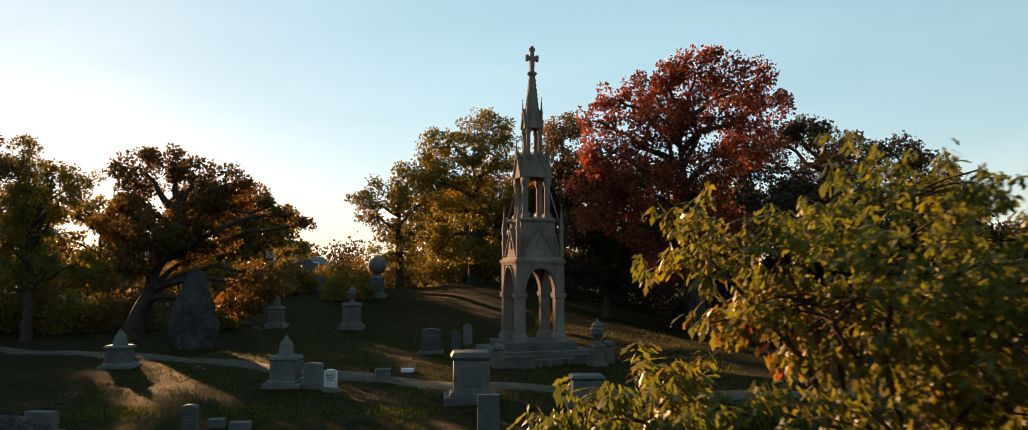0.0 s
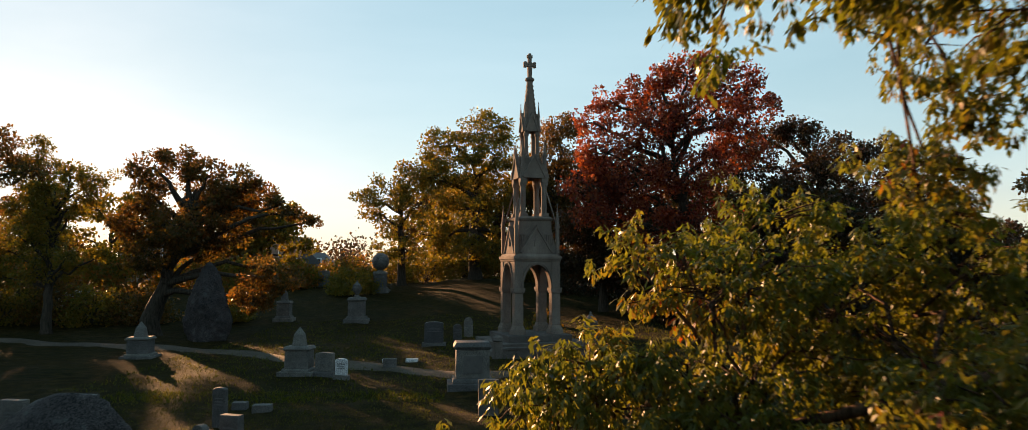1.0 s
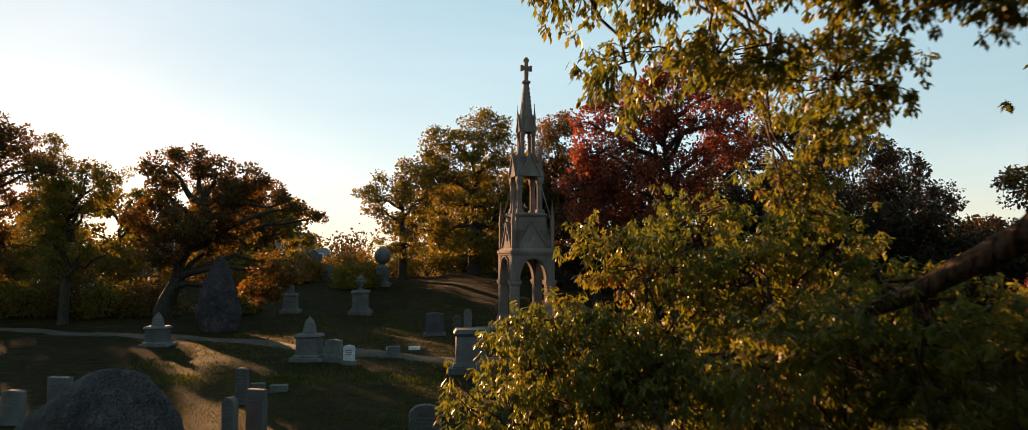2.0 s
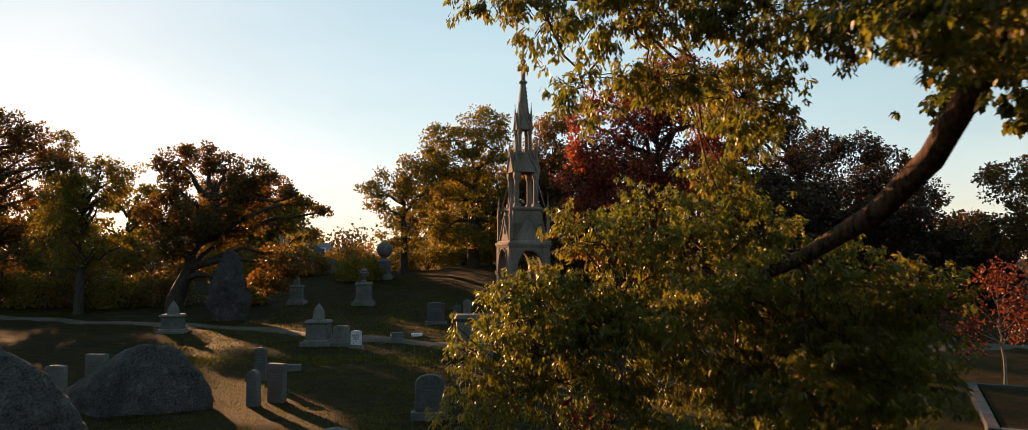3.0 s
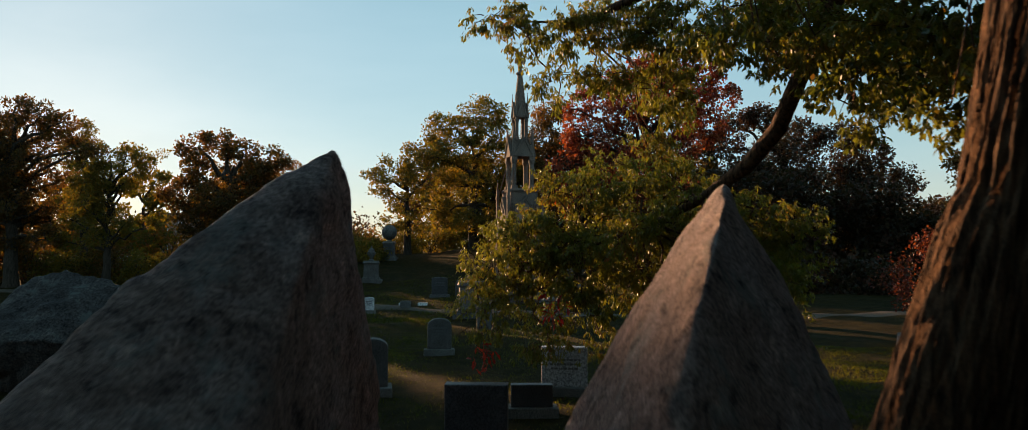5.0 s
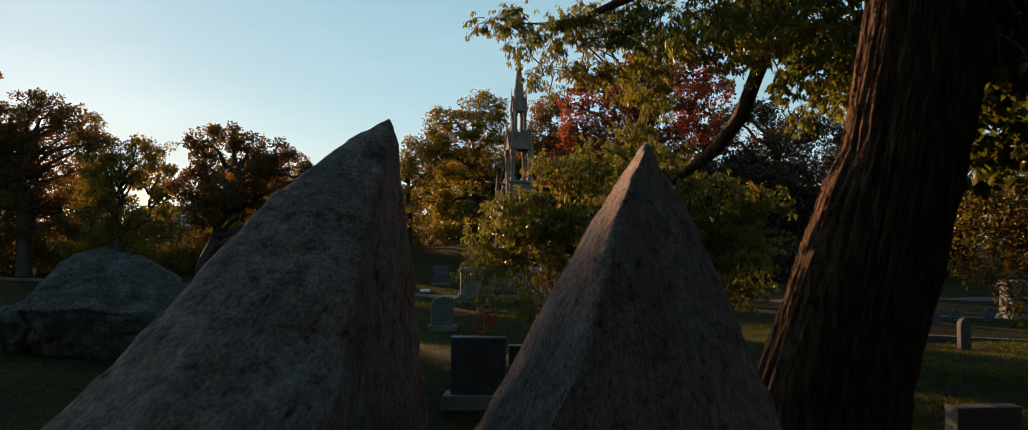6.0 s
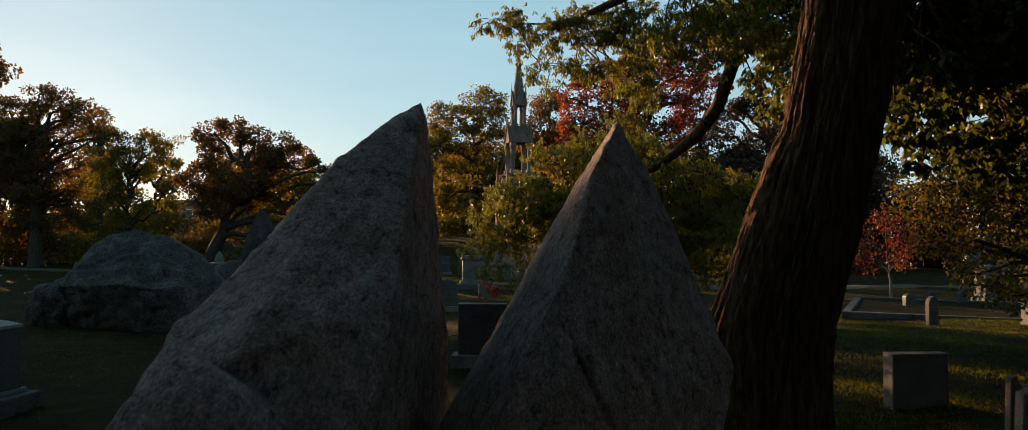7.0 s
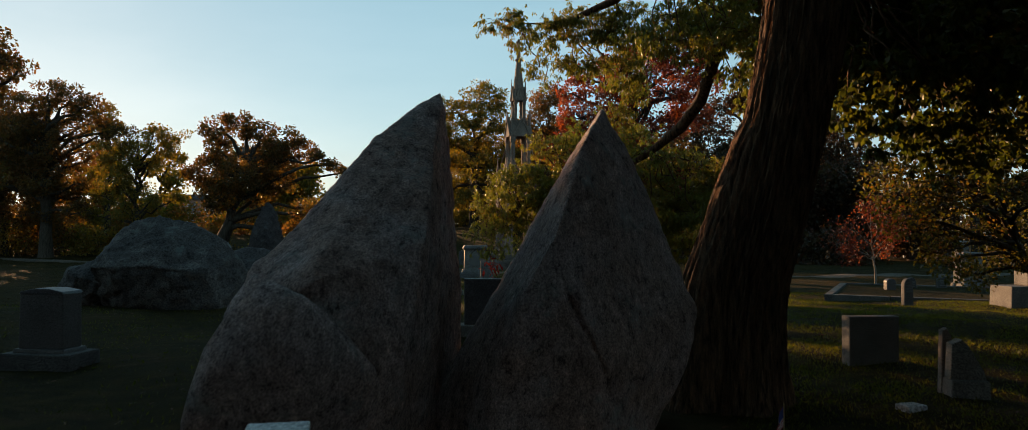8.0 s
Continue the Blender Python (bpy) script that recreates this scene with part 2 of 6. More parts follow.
GREEN, OLIVE, YELLOW, RUST, RED = (0.068, 0.08, 0.021), (0.102, 0.106, 0.027), (0.132, 0.12, 0.03), (0.16, 0.085, 0.024), (0.22, 0.03, 0.02)
MAT = {
    "near_leaf": leaf_material("near_leaf", [(0.2, GREEN), (0.42, OLIVE), (0.66, YELLOW), (0.86, RUST), (0.95, RED)], 0.9, 0.38, 0.42),
    # side and top leaves of the near oak, with shade put into darker colours
    "shaded_side_leaf": leaf_material("shaded_side_leaf", [(0.25, (0.035, 0.046, 0.012)), (0.5, (0.06, 0.066, 0.017)), (0.75, (0.085, 0.075, 0.02)), (0.92, (0.14, 0.05, 0.02))], 0.5, 0.4, 0.4),
    "near_leaf_single": leaf_material("near_leaf_single", [(0.2, GREEN), (0.42, OLIVE), (0.66, YELLOW), (0.86, RUST), (0.95, RED)], 0.9, 0.38, 0.42, True),
    "red_sprig": leaf_material("red_sprig", [(0.3, (0.17, 0.012, 0.016)), (0.7, (0.22, 0.02, 0.022))], 1.0, 0.55, 0.4),
    "olive_leaf": leaf_material("olive_leaf", [(0.25, (0.03, 0.03, 0.01)), (0.5, (0.068, 0.058, 0.016)), (0.75, (0.115, 0.06, 0.02)), (0.92, (0.2, 0.03, 0.02))], 0.6, 0.42),
    "oak_leaf": leaf_material("oak_leaf", [(0.25, (0.04, 0.031, 0.013)), (0.5, (0.085, 0.048, 0.018)), (0.75, (0.13, 0.052, 0.02))], 0.35, 0.45),
    "gold_leaf": leaf_material("gold_leaf", [(0.25, (0.058, 0.056, 0.014)), (0.5, (0.11, 0.086, 0.02)), (0.75, (0.16, 0.092, 0.02))], 0.3, 0.45),
    "crimson_leaf": leaf_material("crimson_leaf", [(0.25, (0.065, 0.017, 0.015)), (0.5, (0.16, 0.028, 0.022)), (0.72, (0.21, 0.052, 0.025))], 0.25, 0.4),
    "sapling_leaf": leaf_material("sapling_leaf", [(0.25, (0.05, 0.012, 0.012)), (0.5, (0.095, 0.02, 0.018)), (0.75, (0.13, 0.036, 0.024))], 0.6, 0.45),
    "pale_bark": bark_material("pale_bark", (0.12, 0.1, 0.085), (0.26, 0.22, 0.18), 6.0, 0.3),
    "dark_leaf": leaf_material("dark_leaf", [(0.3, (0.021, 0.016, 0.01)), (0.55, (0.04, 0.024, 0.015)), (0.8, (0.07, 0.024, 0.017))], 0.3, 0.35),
    "shrub_leaf": leaf_material("shrub_leaf", [(0.3, (0.055, 0.052, 0.014)), (0.5, (0.11, 0.07, 0.018)), (0.75, (0.18, 0.062, 0.02))], 0.2, 0.5),
    "bark": bark_material("bark", (0.01, 0.007, 0.006), (0.15, 0.083, 0.05)),
    "bark_far": bark_material("bark_far", (0.02, 0.016, 0.012), (0.07, 0.054, 0.042), 3.0, 0.6),
    "boulder": boulder_material("boulder"),
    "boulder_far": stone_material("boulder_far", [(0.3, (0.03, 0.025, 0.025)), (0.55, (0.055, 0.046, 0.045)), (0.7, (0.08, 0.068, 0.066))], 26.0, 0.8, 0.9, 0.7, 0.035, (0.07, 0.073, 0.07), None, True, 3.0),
    "brownstone": stone_material("brownstone", [(0.3, (0.1, 0.072, 0.06)), (0.55, (0.165, 0.125, 0.105)), (0.75, (0.225, 0.178, 0.152))], 90.0, 1.1, 0.88, 0.35, 0.01, None, (1, 1, 0.4), False),
    "terrace_stone": stone_material("terrace_stone", [(0.3, (0.075, 0.06, 0.052)), (0.55, (0.12, 0.098, 0.088)), (0.75, (0.17, 0.142, 0.128))], 60.0, 1.1, 0.9, 0.5, 0.015, (0.1, 0.1, 0.085), (1, 1, 0.5), True),
    "granite": stone_material("granite", [(0.3, (0.07, 0.066, 0.063)), (0.6, (0.125, 0.12, 0.115)), (0.8, (0.175, 0.168, 0.16))], 70.0, 2.0, 0.75),
    "kerb_stone": stone_material("kerb_stone", [(0.3, (0.045, 0.044, 0.043)), (0.6, (0.08, 0.078, 0.075)), (0.8, (0.12, 0.115, 0.11))], 60.0, 2.0, 0.85),
    "pale_stone": stone_material("pale_stone", [(0.3, (0.3, 0.31, 0.32)), (0.6, (0.42, 0.43, 0.44)), (0.8, (0.5, 0.5, 0.5))], 40.0, 2.0, 0.75),
    "marble": stone_material("marble", [(0.3, (0.42, 0.43, 0.44)), (0.6, (0.6, 0.61, 0.62)), (0.8, (0.68, 0.68, 0.67))], 30.0, 2.5, 0.6, 0.2, 0.005),
    "slate": stone_material("slate", [(0.3, (0.025, 0.025, 0.028)), (0.6, (0.045, 0.045, 0.05)), (0.8, (0.07, 0.07, 0.073))], 50.0, 2.0, 0.5, 0.2, 0.005),
    "carving": plain_material("carving", (0.1, 0.1, 0.1), 0.9),
    "dark_panel": plain_material("dark_panel", (0.09, 0.085, 0.08), 0.5),
    "path": stone_material("path", [(0.3, (0.05, 0.038, 0.03)), (0.6, (0.085, 0.066, 0.05)), (0.8, (0.11, 0.088, 0.068))], 40.0, 0.8, 0.95, 0.6, 0.02),
    "fallen": leaf_material("fallen", [(0.3, (0.028, 0.015, 0.008)), (0.5, (0.055, 0.028, 0.011)), (0.7, (0.07, 0.022, 0.011))], 1.0, 0.1, 0.6),
    "grass": leaf_material("grass", [(0.3, (0.027, 0.034, 0.007)), (0.55, (0.052, 0.055, 0.011)), (0.75, (0.072, 0.06, 0.015))], 0.5, 0.5, 0.6),
    "brick": plain_material("brick", (0.26, 0.15, 0.11), 0.9, 0.25, 3.0),
    "roof": plain_material("roof", (0.06, 0.058, 0.062), 0.8, 0.2, 2.0),
    "pane": plain_material("pane", (0.05, 0.06, 0.07), 0.1, 0.1),
    "flag_red": plain_material("flag_red", (0.45, 0.03, 0.04), 0.8),
    "flag_white": plain_material("flag_white", (0.75, 0.75, 0.75), 0.8),
    "flag_blue": plain_material("flag_blue", (0.03, 0.05, 0.2), 0.8),
    "woodstick": plain_material("woodstick", (0.3, 0.2, 0.1), 0.7),
}


def ground_material():
    """Mown autumn lawn: green and straw patches, bare earth, scattered litter."""
    m, nt, nodes, links, bsdf = material("lawn")
    co = nodes.new("ShaderNodeTexCoord").outputs["Object"]
    broad = noise_tex(nodes, links, co, 0.22, 6, 0.6)
    mid = noise_tex(nodes, links, co, 2.4, 8, 0.7)
    fine = noise_tex(nodes, links, co, 38.0, 4, 0.75)
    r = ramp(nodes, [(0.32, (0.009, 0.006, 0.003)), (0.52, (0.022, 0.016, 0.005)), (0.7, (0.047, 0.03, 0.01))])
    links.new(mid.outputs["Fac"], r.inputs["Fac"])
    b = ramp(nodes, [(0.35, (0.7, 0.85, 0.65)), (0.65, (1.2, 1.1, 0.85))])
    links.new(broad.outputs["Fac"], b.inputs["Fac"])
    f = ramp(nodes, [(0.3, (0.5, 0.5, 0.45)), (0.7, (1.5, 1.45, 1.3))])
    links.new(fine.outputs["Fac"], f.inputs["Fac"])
    col = mix_rgb(nodes, links, "MULTIPLY", 1.0, r.outputs["Color"], b.outputs["Color"])
    col = mix_rgb(nodes, links, "MULTIPLY", 1.0, col, f.outputs["Color"])
    earth = ramp(nodes, [(0.55, (0, 0, 0)), (0.68, (0.8, 0.8, 0.8))])
    links.new(noise_tex(nodes, links, co, 0.55, 9, 0.7, (1, 2.2, 1)).outputs["Fac"], earth.inputs["Fac"])
    col = mix_rgb(nodes, links, "MIX", earth.outputs["Color"], col, (0.055, 0.032, 0.015))
    links.new(col, bsdf.inputs["Base Color"])
    bsdf.inputs["Roughness"].default_value = 0.95
    bsdf.inputs["Specular IOR Level"].default_value = 0.05
    bp = nodes.new("ShaderNodeBump")
    bp.inputs["Strength"].default_value, bp.inputs["Distance"].default_value = 0.8, 0.05
    links.new(fine.outputs["Fac"], bp.inputs["Height"])
    links.new(bp.outputs["Normal"], bsdf.inputs["Normal"])
    return m


MAT["lawn"] = ground_material()

# ---- mesh helpers ----


def mesh_part(name, verts, faces, mat, parent=None, smooth=False, label="", kind=""):
    """One mesh object from arrays, under a thing or a part."""
    me = bpy.data.meshes.new(name)
    me.from_pydata([tuple(v) for v in verts], [], [tuple(f) for f in faces])
    me.materials.append(MAT[mat])
    if smooth:
        me.shade_smooth()
    ob = new(name, me)
    ob.parent = parent
    return tagged(ob, label=label, kind=kind)


def part(name, bm, mat, parent=None, label="", kind=""):
    """Links a bmesh as one mesh object under a thing or a part."""
    me = bpy.data.meshes.new(name)
    bmesh.ops.recalc_face_normals(bm, faces=bm.faces)
    bm.to_mesh(me)
    bm.free()
    me.materials.append(MAT[mat])
    ob = new(name, me)
    ob.parent = parent
    return tagged(ob, label=label, kind=kind)


def thing(name, x, y, z, rz, label, category, group="", kind=""):
    ob = new(name)
    ob.matrix_basis = pose(x, y, z, 0, 0, rz)
    return tagged(ob, label, category, group, kind)


def fast_mesh(name, verts, tris, mat, parent=None, label="", kind="", smooth=False):
    """A large triangle mesh from numpy arrays."""
    me = bpy.data.meshes.new(name)
    n, k = len(verts), len(tris)
    me.vertices.add(n)
    me.vertices.foreach_set("co", np.asarray(verts, np.float32).ravel())
    me.loops.add(3 * k)
    me.loops.foreach_set("vertex_index", np.asarray(tris, np.int32).ravel())
    me.polygons.add(k)
    me.polygons.foreach_set("loop_start", np.arange(0, 3 * k, 3, dtype=np.int32))
    me.update(calc_edges=True)
    me.validate()
    me.materials.append(MAT[mat])
    if smooth:
        me.shade_smooth()
    ob = new(name, me)
    ob.parent = parent
    return tagged(ob, label=label, kind=kind)


def box(bm, x, y, z, sx, sy, sz, top=1.0, bevel=0.015, tilt=0.0):
    """A bevelled block standing on z, its top scaled by top."""
    r = bmesh.ops.create_cube(bm, size=1)
    vs = r["verts"]
    for v in vs:
        k = top if v.co.z > 0 else 1.0
        v.co = Vector((v.co.x * sx * k + tilt * (v.co.z + 0.5), v.co.y * sy * k, (v.co.z + 0.5) * sz)) + Vector((x, y, z))
    if bevel:
        es = {e for v in vs for e in v.link_edges}
        bmesh.ops.bevel(bm, geom=list(es), offset=bevel, segments=2, affect="EDGES", profile=0.6)


def prism(bm, outline, y0, y1, bevel=0.012):
    """An outline in x and z, drawn out along y."""
    front = [bm.verts.new((x, y0, z)) for x, z in outline]
    back = [bm.verts.new((x, y1, z)) for x, z in outline]
    n = len(outline)
    fs = [bm.faces.new(front), bm.faces.new(list(reversed(back)))]
    for i in range(n):
        fs.append(bm.faces.new((front[i], back[i], back[(i + 1) % n], front[(i + 1) % n])))
    bmesh.ops.recalc_face_normals(bm, faces=fs)
    if bevel:
        rim = [e for f in fs[:2] for e in f.edges]
        bmesh.ops.bevel(bm, geom=rim, offset=bevel, segments=2, affect="EDGES", profile=0.6)


def lathe(bm, profile, sides=16, x=0, y=0, z=0, turn=0.0):
    """A turned shape from (radius, height) pairs."""
    rings = []
    for r, h in profile:
        rings.append([bm.verts.new((x + r * math.cos(turn + 2 * math.pi * i / sides), y + r * math.sin(turn + 2 * math.pi * i / sides), z + h)) for i in range(sides)])
    for a, b in zip(rings, rings[1:]):
        for i in range(sides):
            bm.faces.new((a[i], a[(i + 1) % sides], b[(i + 1) % sides], b[i]))
    bm.faces.new(list(reversed(rings[0])))
    bm.faces.new(rings[-1])


def tubes(paths, sides=7, rough=0.0, seed=0):
    """Tapered limbs: each path is a list of (point, radius). Returns verts and triangles."""
    rng = np.random.default_rng(seed)
    V, T = [], []
    base = 0
    ang = np.linspace(0, 2 * np.pi, sides, endpoint=False)
    for path in paths:
        P = np.array([p for p, r in path], float)
        R = np.array([r for p, r in path], float)
        d = np.gradient(P, axis=0)
        d /= np.linalg.norm(d, axis=1, keepdims=True) + 1e-9
        ref = np.array([1.0, 0, 0]) if abs(d[0][0]) < 0.8 else np.array([0, 1.0, 0])
        for i in range(len(P)):
            a = np.cross(d[i], ref)
            a /= np.linalg.norm(a) + 1e-9
            b = np.cross(d[i], a)
            rr = R[i] * (1 + rough * rng.uniform(-1, 1, sides))
            V.append(P[i] + np.outer(np.cos(ang) * rr, a) + np.outer(np.sin(ang) * rr, b))
        for i in range(len(P) - 1):
            for j in range(sides):
                q = base + i * sides
                k = (j + 1) % sides
                T.append((q + j, q + k, q + sides + k))
                T.append((q + j, q + sides + k, q + sides + j))
        base += len(P) * sides
    return np.concatenate(V), np.array(T)


def bend(a, b, r0, r1, sag, rng, n=6, wob=0.06):
    """A limb from a to b with a bow and some wobble."""
    a, b = np.array(a, float), np.array(b, float)
    L = np.linalg.norm(b - a)
    out = []
    for i in range(n + 1):
        s = i / n
        p = a + (b - a) * s + np.array([0, 0, sag * L * math.sin(math.pi * s)])
        if 0 < i < n:
            p = p + rng.normal(0, wob * L * 0.5, 3)
        out.append((p, r0 + (r1 - r0) * s ** 0.8))
    return out


def frames_from(direction, up_roll):
    """Rotation matrices whose y axis runs along direction."""
    d = direction / (np.linalg.norm(direction, axis=1, keepdims=True) + 1e-9)
    ref = np.where(np.abs(d[:, 2:3]) < 0.9, np.array([[0, 0, 1.0]]), np.array([[1.0, 0, 0]]))
    x = np.cross(d, ref)
    x /= np.linalg.norm(x, axis=1, keepdims=True) + 1e-9
    z = np.cross(x, d)
    c, s = np.cos(up_roll)[:, None], np.sin(up_roll)[:, None]
    x2, z2 = x * c + z * s, -x * s + z * c
    return np.stack([x2, d, z2], axis=2)


def spread(template, tri, points, dirs, rolls, sizes):
    """Copies a leaf shape to many places, as one set of arrays."""
    R = frames_from(dirs, rolls)
    V = np.einsum("nij,kj->nki", R, template) * sizes[:, None, None] + points[:, None, :]
    k = len(template)
    T = tri[None] + (np.arange(len(points)) * k)[:, None, None]
    return V.reshape(-1, 3), T.reshape(-1, 3)


# leaf shapes: y runs from the stalk to the tip
FAR_LEAF = np.array([(0, 0, 0), (0.36, 0.45, 0.08), (0, 1, -0.06), (-0.36, 0.5, 0.08)])
FAR_TRI = np.array([(0, 1, 2), (0, 2, 3)])


def lobed_leaf(half):
    """A lobed leaf folded along its midrib, with a drooping tip."""
    V, T = [], []
    for y, w in half:
        droop = -0.14 * y * y
        V += [(0, y, droop), (w, y + w * 0.35, droop + w * 0.35), (-w, y + w * 0.35, droop + w * 0.35)]
    for i in range(len(half) - 1):
        a, b = 3 * i, 3 * i + 3
        T += [(a, a + 1, b + 1), (a, b + 1, b), (a, b, b + 2), (a, b + 2, a + 2)]
    return np.array(V), np.array(T)


def flat_leaf(half):
    """The same outline without the fold, for leaves in the mass."""
    V, T = [], []
    for y, w in half:
        V += [(w, y + w * 0.35, -0.2 * y * y + w * 0.3), (-w, y + w * 0.35, -0.2 * y * y - w * 0.3)]
    for i in range(len(half) - 1):
        a = 2 * i
        T += [(a, a + 2, a + 3), (a, a + 3, a + 1)]
    return np.array(V), np.array(T)


FLAT, FLAT_TRI = flat_leaf([(0.0, 0.012), (0.25, 0.12), (0.38, 0.055), (0.6, 0.165), (1.0, 0.004)])
SMALL, SMALL_TRI = flat_leaf([(0.0, 0.012), (0.5, 0.27), (1.0, 0.004)])
LOBED, LOBED_TRI = lobed_leaf([(0.0, 0.012), (0.24, 0.1), (0.36, 0.06), (0.58, 0.17), (1.0, 0.005)])

# ---- ground ----


def smooth(a, b, v):
    s = np.clip((v - a) / (b - a), 0, 1)
    return s * s * (3 - 2 * s)


def height(x, y):
    """The lie of the land: a level lawn, a shallow dip, a knoll behind the spire."""
    x, y = np.asarray(x, float), np.asarray(y, float)
    h = 0.3 - 0.25 * smooth(4, 18, y)
    h = h + 2.2 * smooth(38, 66, y) * (1 - smooth(4, 16, x)) * smooth(-70, -30, x)
    h = h + 0.45 * smooth(34, 50, y) * (1 - smooth(-2, 3, x)) * smooth(-8, -4, x)
    h = h + 0.05 * np.sin(x * 0.7 + 1.3) * np.sin(y * 0.55) + 0.03 * np.sin(x * 1.9 + y * 1.3)
    return h


def build_ground():
    def axis(lo, hi, fine_lo, fine_hi, step, grow):
        a = list(np.arange(fine_lo, fine_hi + 1e-6, step))
        s, v = step, fine_hi
        while v < hi:
            s *= grow
            v += s
            a.append(v)
        s, v, b = step, fine_lo, []
        while v > lo:
            s *= grow
            v -= s
            b.append(v)
        return np.array(b[::-1] + a)
    xs, ys = axis(-1500, 1500, -16, 18, 0.5, 1.12), axis(-1200, 2200, -16, 50, 0.5, 1.12)
    X, Y = np.meshgrid(xs, ys)
    Z = height(X, Y) + np.random.default_rng(3).normal(0, 0.012, X.shape)
    V = np.stack([X, Y, Z], -1).reshape(-1, 3)
    nx = len(xs)
    i, j = np.meshgrid(np.arange(len(xs) - 1), np.arange(len(ys) - 1))
    a = (j * nx + i).ravel()
    T = np.concatenate([np.stack([a, a + 1, a + nx + 1], 1), np.stack([a, a + nx + 1, a + nx], 1)])
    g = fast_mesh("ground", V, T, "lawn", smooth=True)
    return tagged(g, "mown autumn lawn with straw patches and fallen leaves", "lawn", kind="structure")


build_ground()


def build_path():
    """A trodden gravel walk that crosses the lawn before the spire."""
    line = [(-40, 44), (-26, 38), (-16, 34.5), (-10.5, 31.5), (-6, 28.5), (-2.0, 26), (3, 24.6), (9, 24), (18, 25), (34, 29)]
    pts = []
    for (x0, y0), (x1, y1) in zip(line, line[1:]):
        n = int(math.hypot(x1 - x0, y1 - y0) / 0.5)
        pts += [(x0 + (x1 - x0) * i / n, y0 + (y1 - y0) * i / n) for i in range(n)]
    V, F = [], []
    for i, (x, y) in enumerate(pts):
        q = pts[min(i + 1, len(pts) - 1)]
        p = pts[max(i - 1, 0)]
        d = Vector((q[0] - p[0], q[1] - p[1])).normalized()
        for k in range(5):
            o = (k - 2) * 0.45 * (1 + 0.08 * math.sin(i * 0.7 + k))
            xx, yy = x - d.y * o, y + d.x * o
            V.append((xx, yy, float(height(xx, yy)) + (0.05 if 0 < k < 4 else -0.03)))
        if i:
            for k in range(4):
                F.append((5 * i - 5 + k, 5 * i - 4 + k, 5 * i + 1 + k, 5 * i + k))
    tagged(mesh_part("path", V, F, "path", smooth=True), "worn brown gravel footpath across the lawn", "path", kind="structure")


build_path()

# ---- great boulders ----


def rock(name, corners, loc, mat, seed, label, cuts=5, rough=0.05, group="", crack=()):
    """A split boulder: the hull of its corners, broken into facets and weathered."""
    bm = bmesh.new()
    for c in corners:
        bm.verts.new(c)
    bmesh.ops.convex_hull(bm, input=list(bm.verts))
    loose = [v for v in bm.verts if not v.link_faces]
    bmesh.ops.delete(bm, geom=loose, context="VERTS")
    bmesh.ops.triangulate(bm, faces=bm.faces)
    for _ in range(cuts):
        longest = max(e.calc_length() for e in bm.edges)
        es = [e for e in bm.edges if e.calc_length() > longest * 0.55]
        bmesh.ops.subdivide_edges(bm, edges=es, cuts=1, use_grid_fill=False)
        bmesh.ops.triangulate(bm, faces=bm.faces)
    for _ in range(2):
        bmesh.ops.smooth_vert(bm, verts=bm.verts, factor=0.35, use_axis_x=True, use_axis_y=True, use_axis_z=True)
    bm.normal_update()
    off = Vector((seed * 7.3, seed * 3.1, seed * 1.7))
    for v in bm.verts:
        p = v.co + off
        d = rough * noise.fractal(p * 1.1, 1.0, 2.0, 5) + rough * 0.5 * noise.fractal(p * 5.0, 1.0, 2.0, 4) - rough * 0.5 * max(0.0, noise.noise(p * 13.0) - 0.15)
        v.co += v.normal * d
        for (x0, z0), (x1, z1) in zip(crack, crack[1:]):
            s = max(0.0, min(1.0, ((v.co.x - x0) * (x1 - x0) + (v.co.z - z0) * (z1 - z0)) / ((x1 - x0) ** 2 + (z1 - z0) ** 2)))
            gap = math.hypot(v.co.x - x0 - s * (x1 - x0), v.co.z - z0 - s * (z1 - z0)) / 0.03
            if gap < 1 and v.normal.y < -0.2:
                v.co.y += 0.035 * (1 - gap * gap)
    ob = part(name, bm, mat)
    ob.location = loc
    for p in ob.data.polygons:
        p.use_smooth = True
    return tagged(ob, label, "boulder", group)


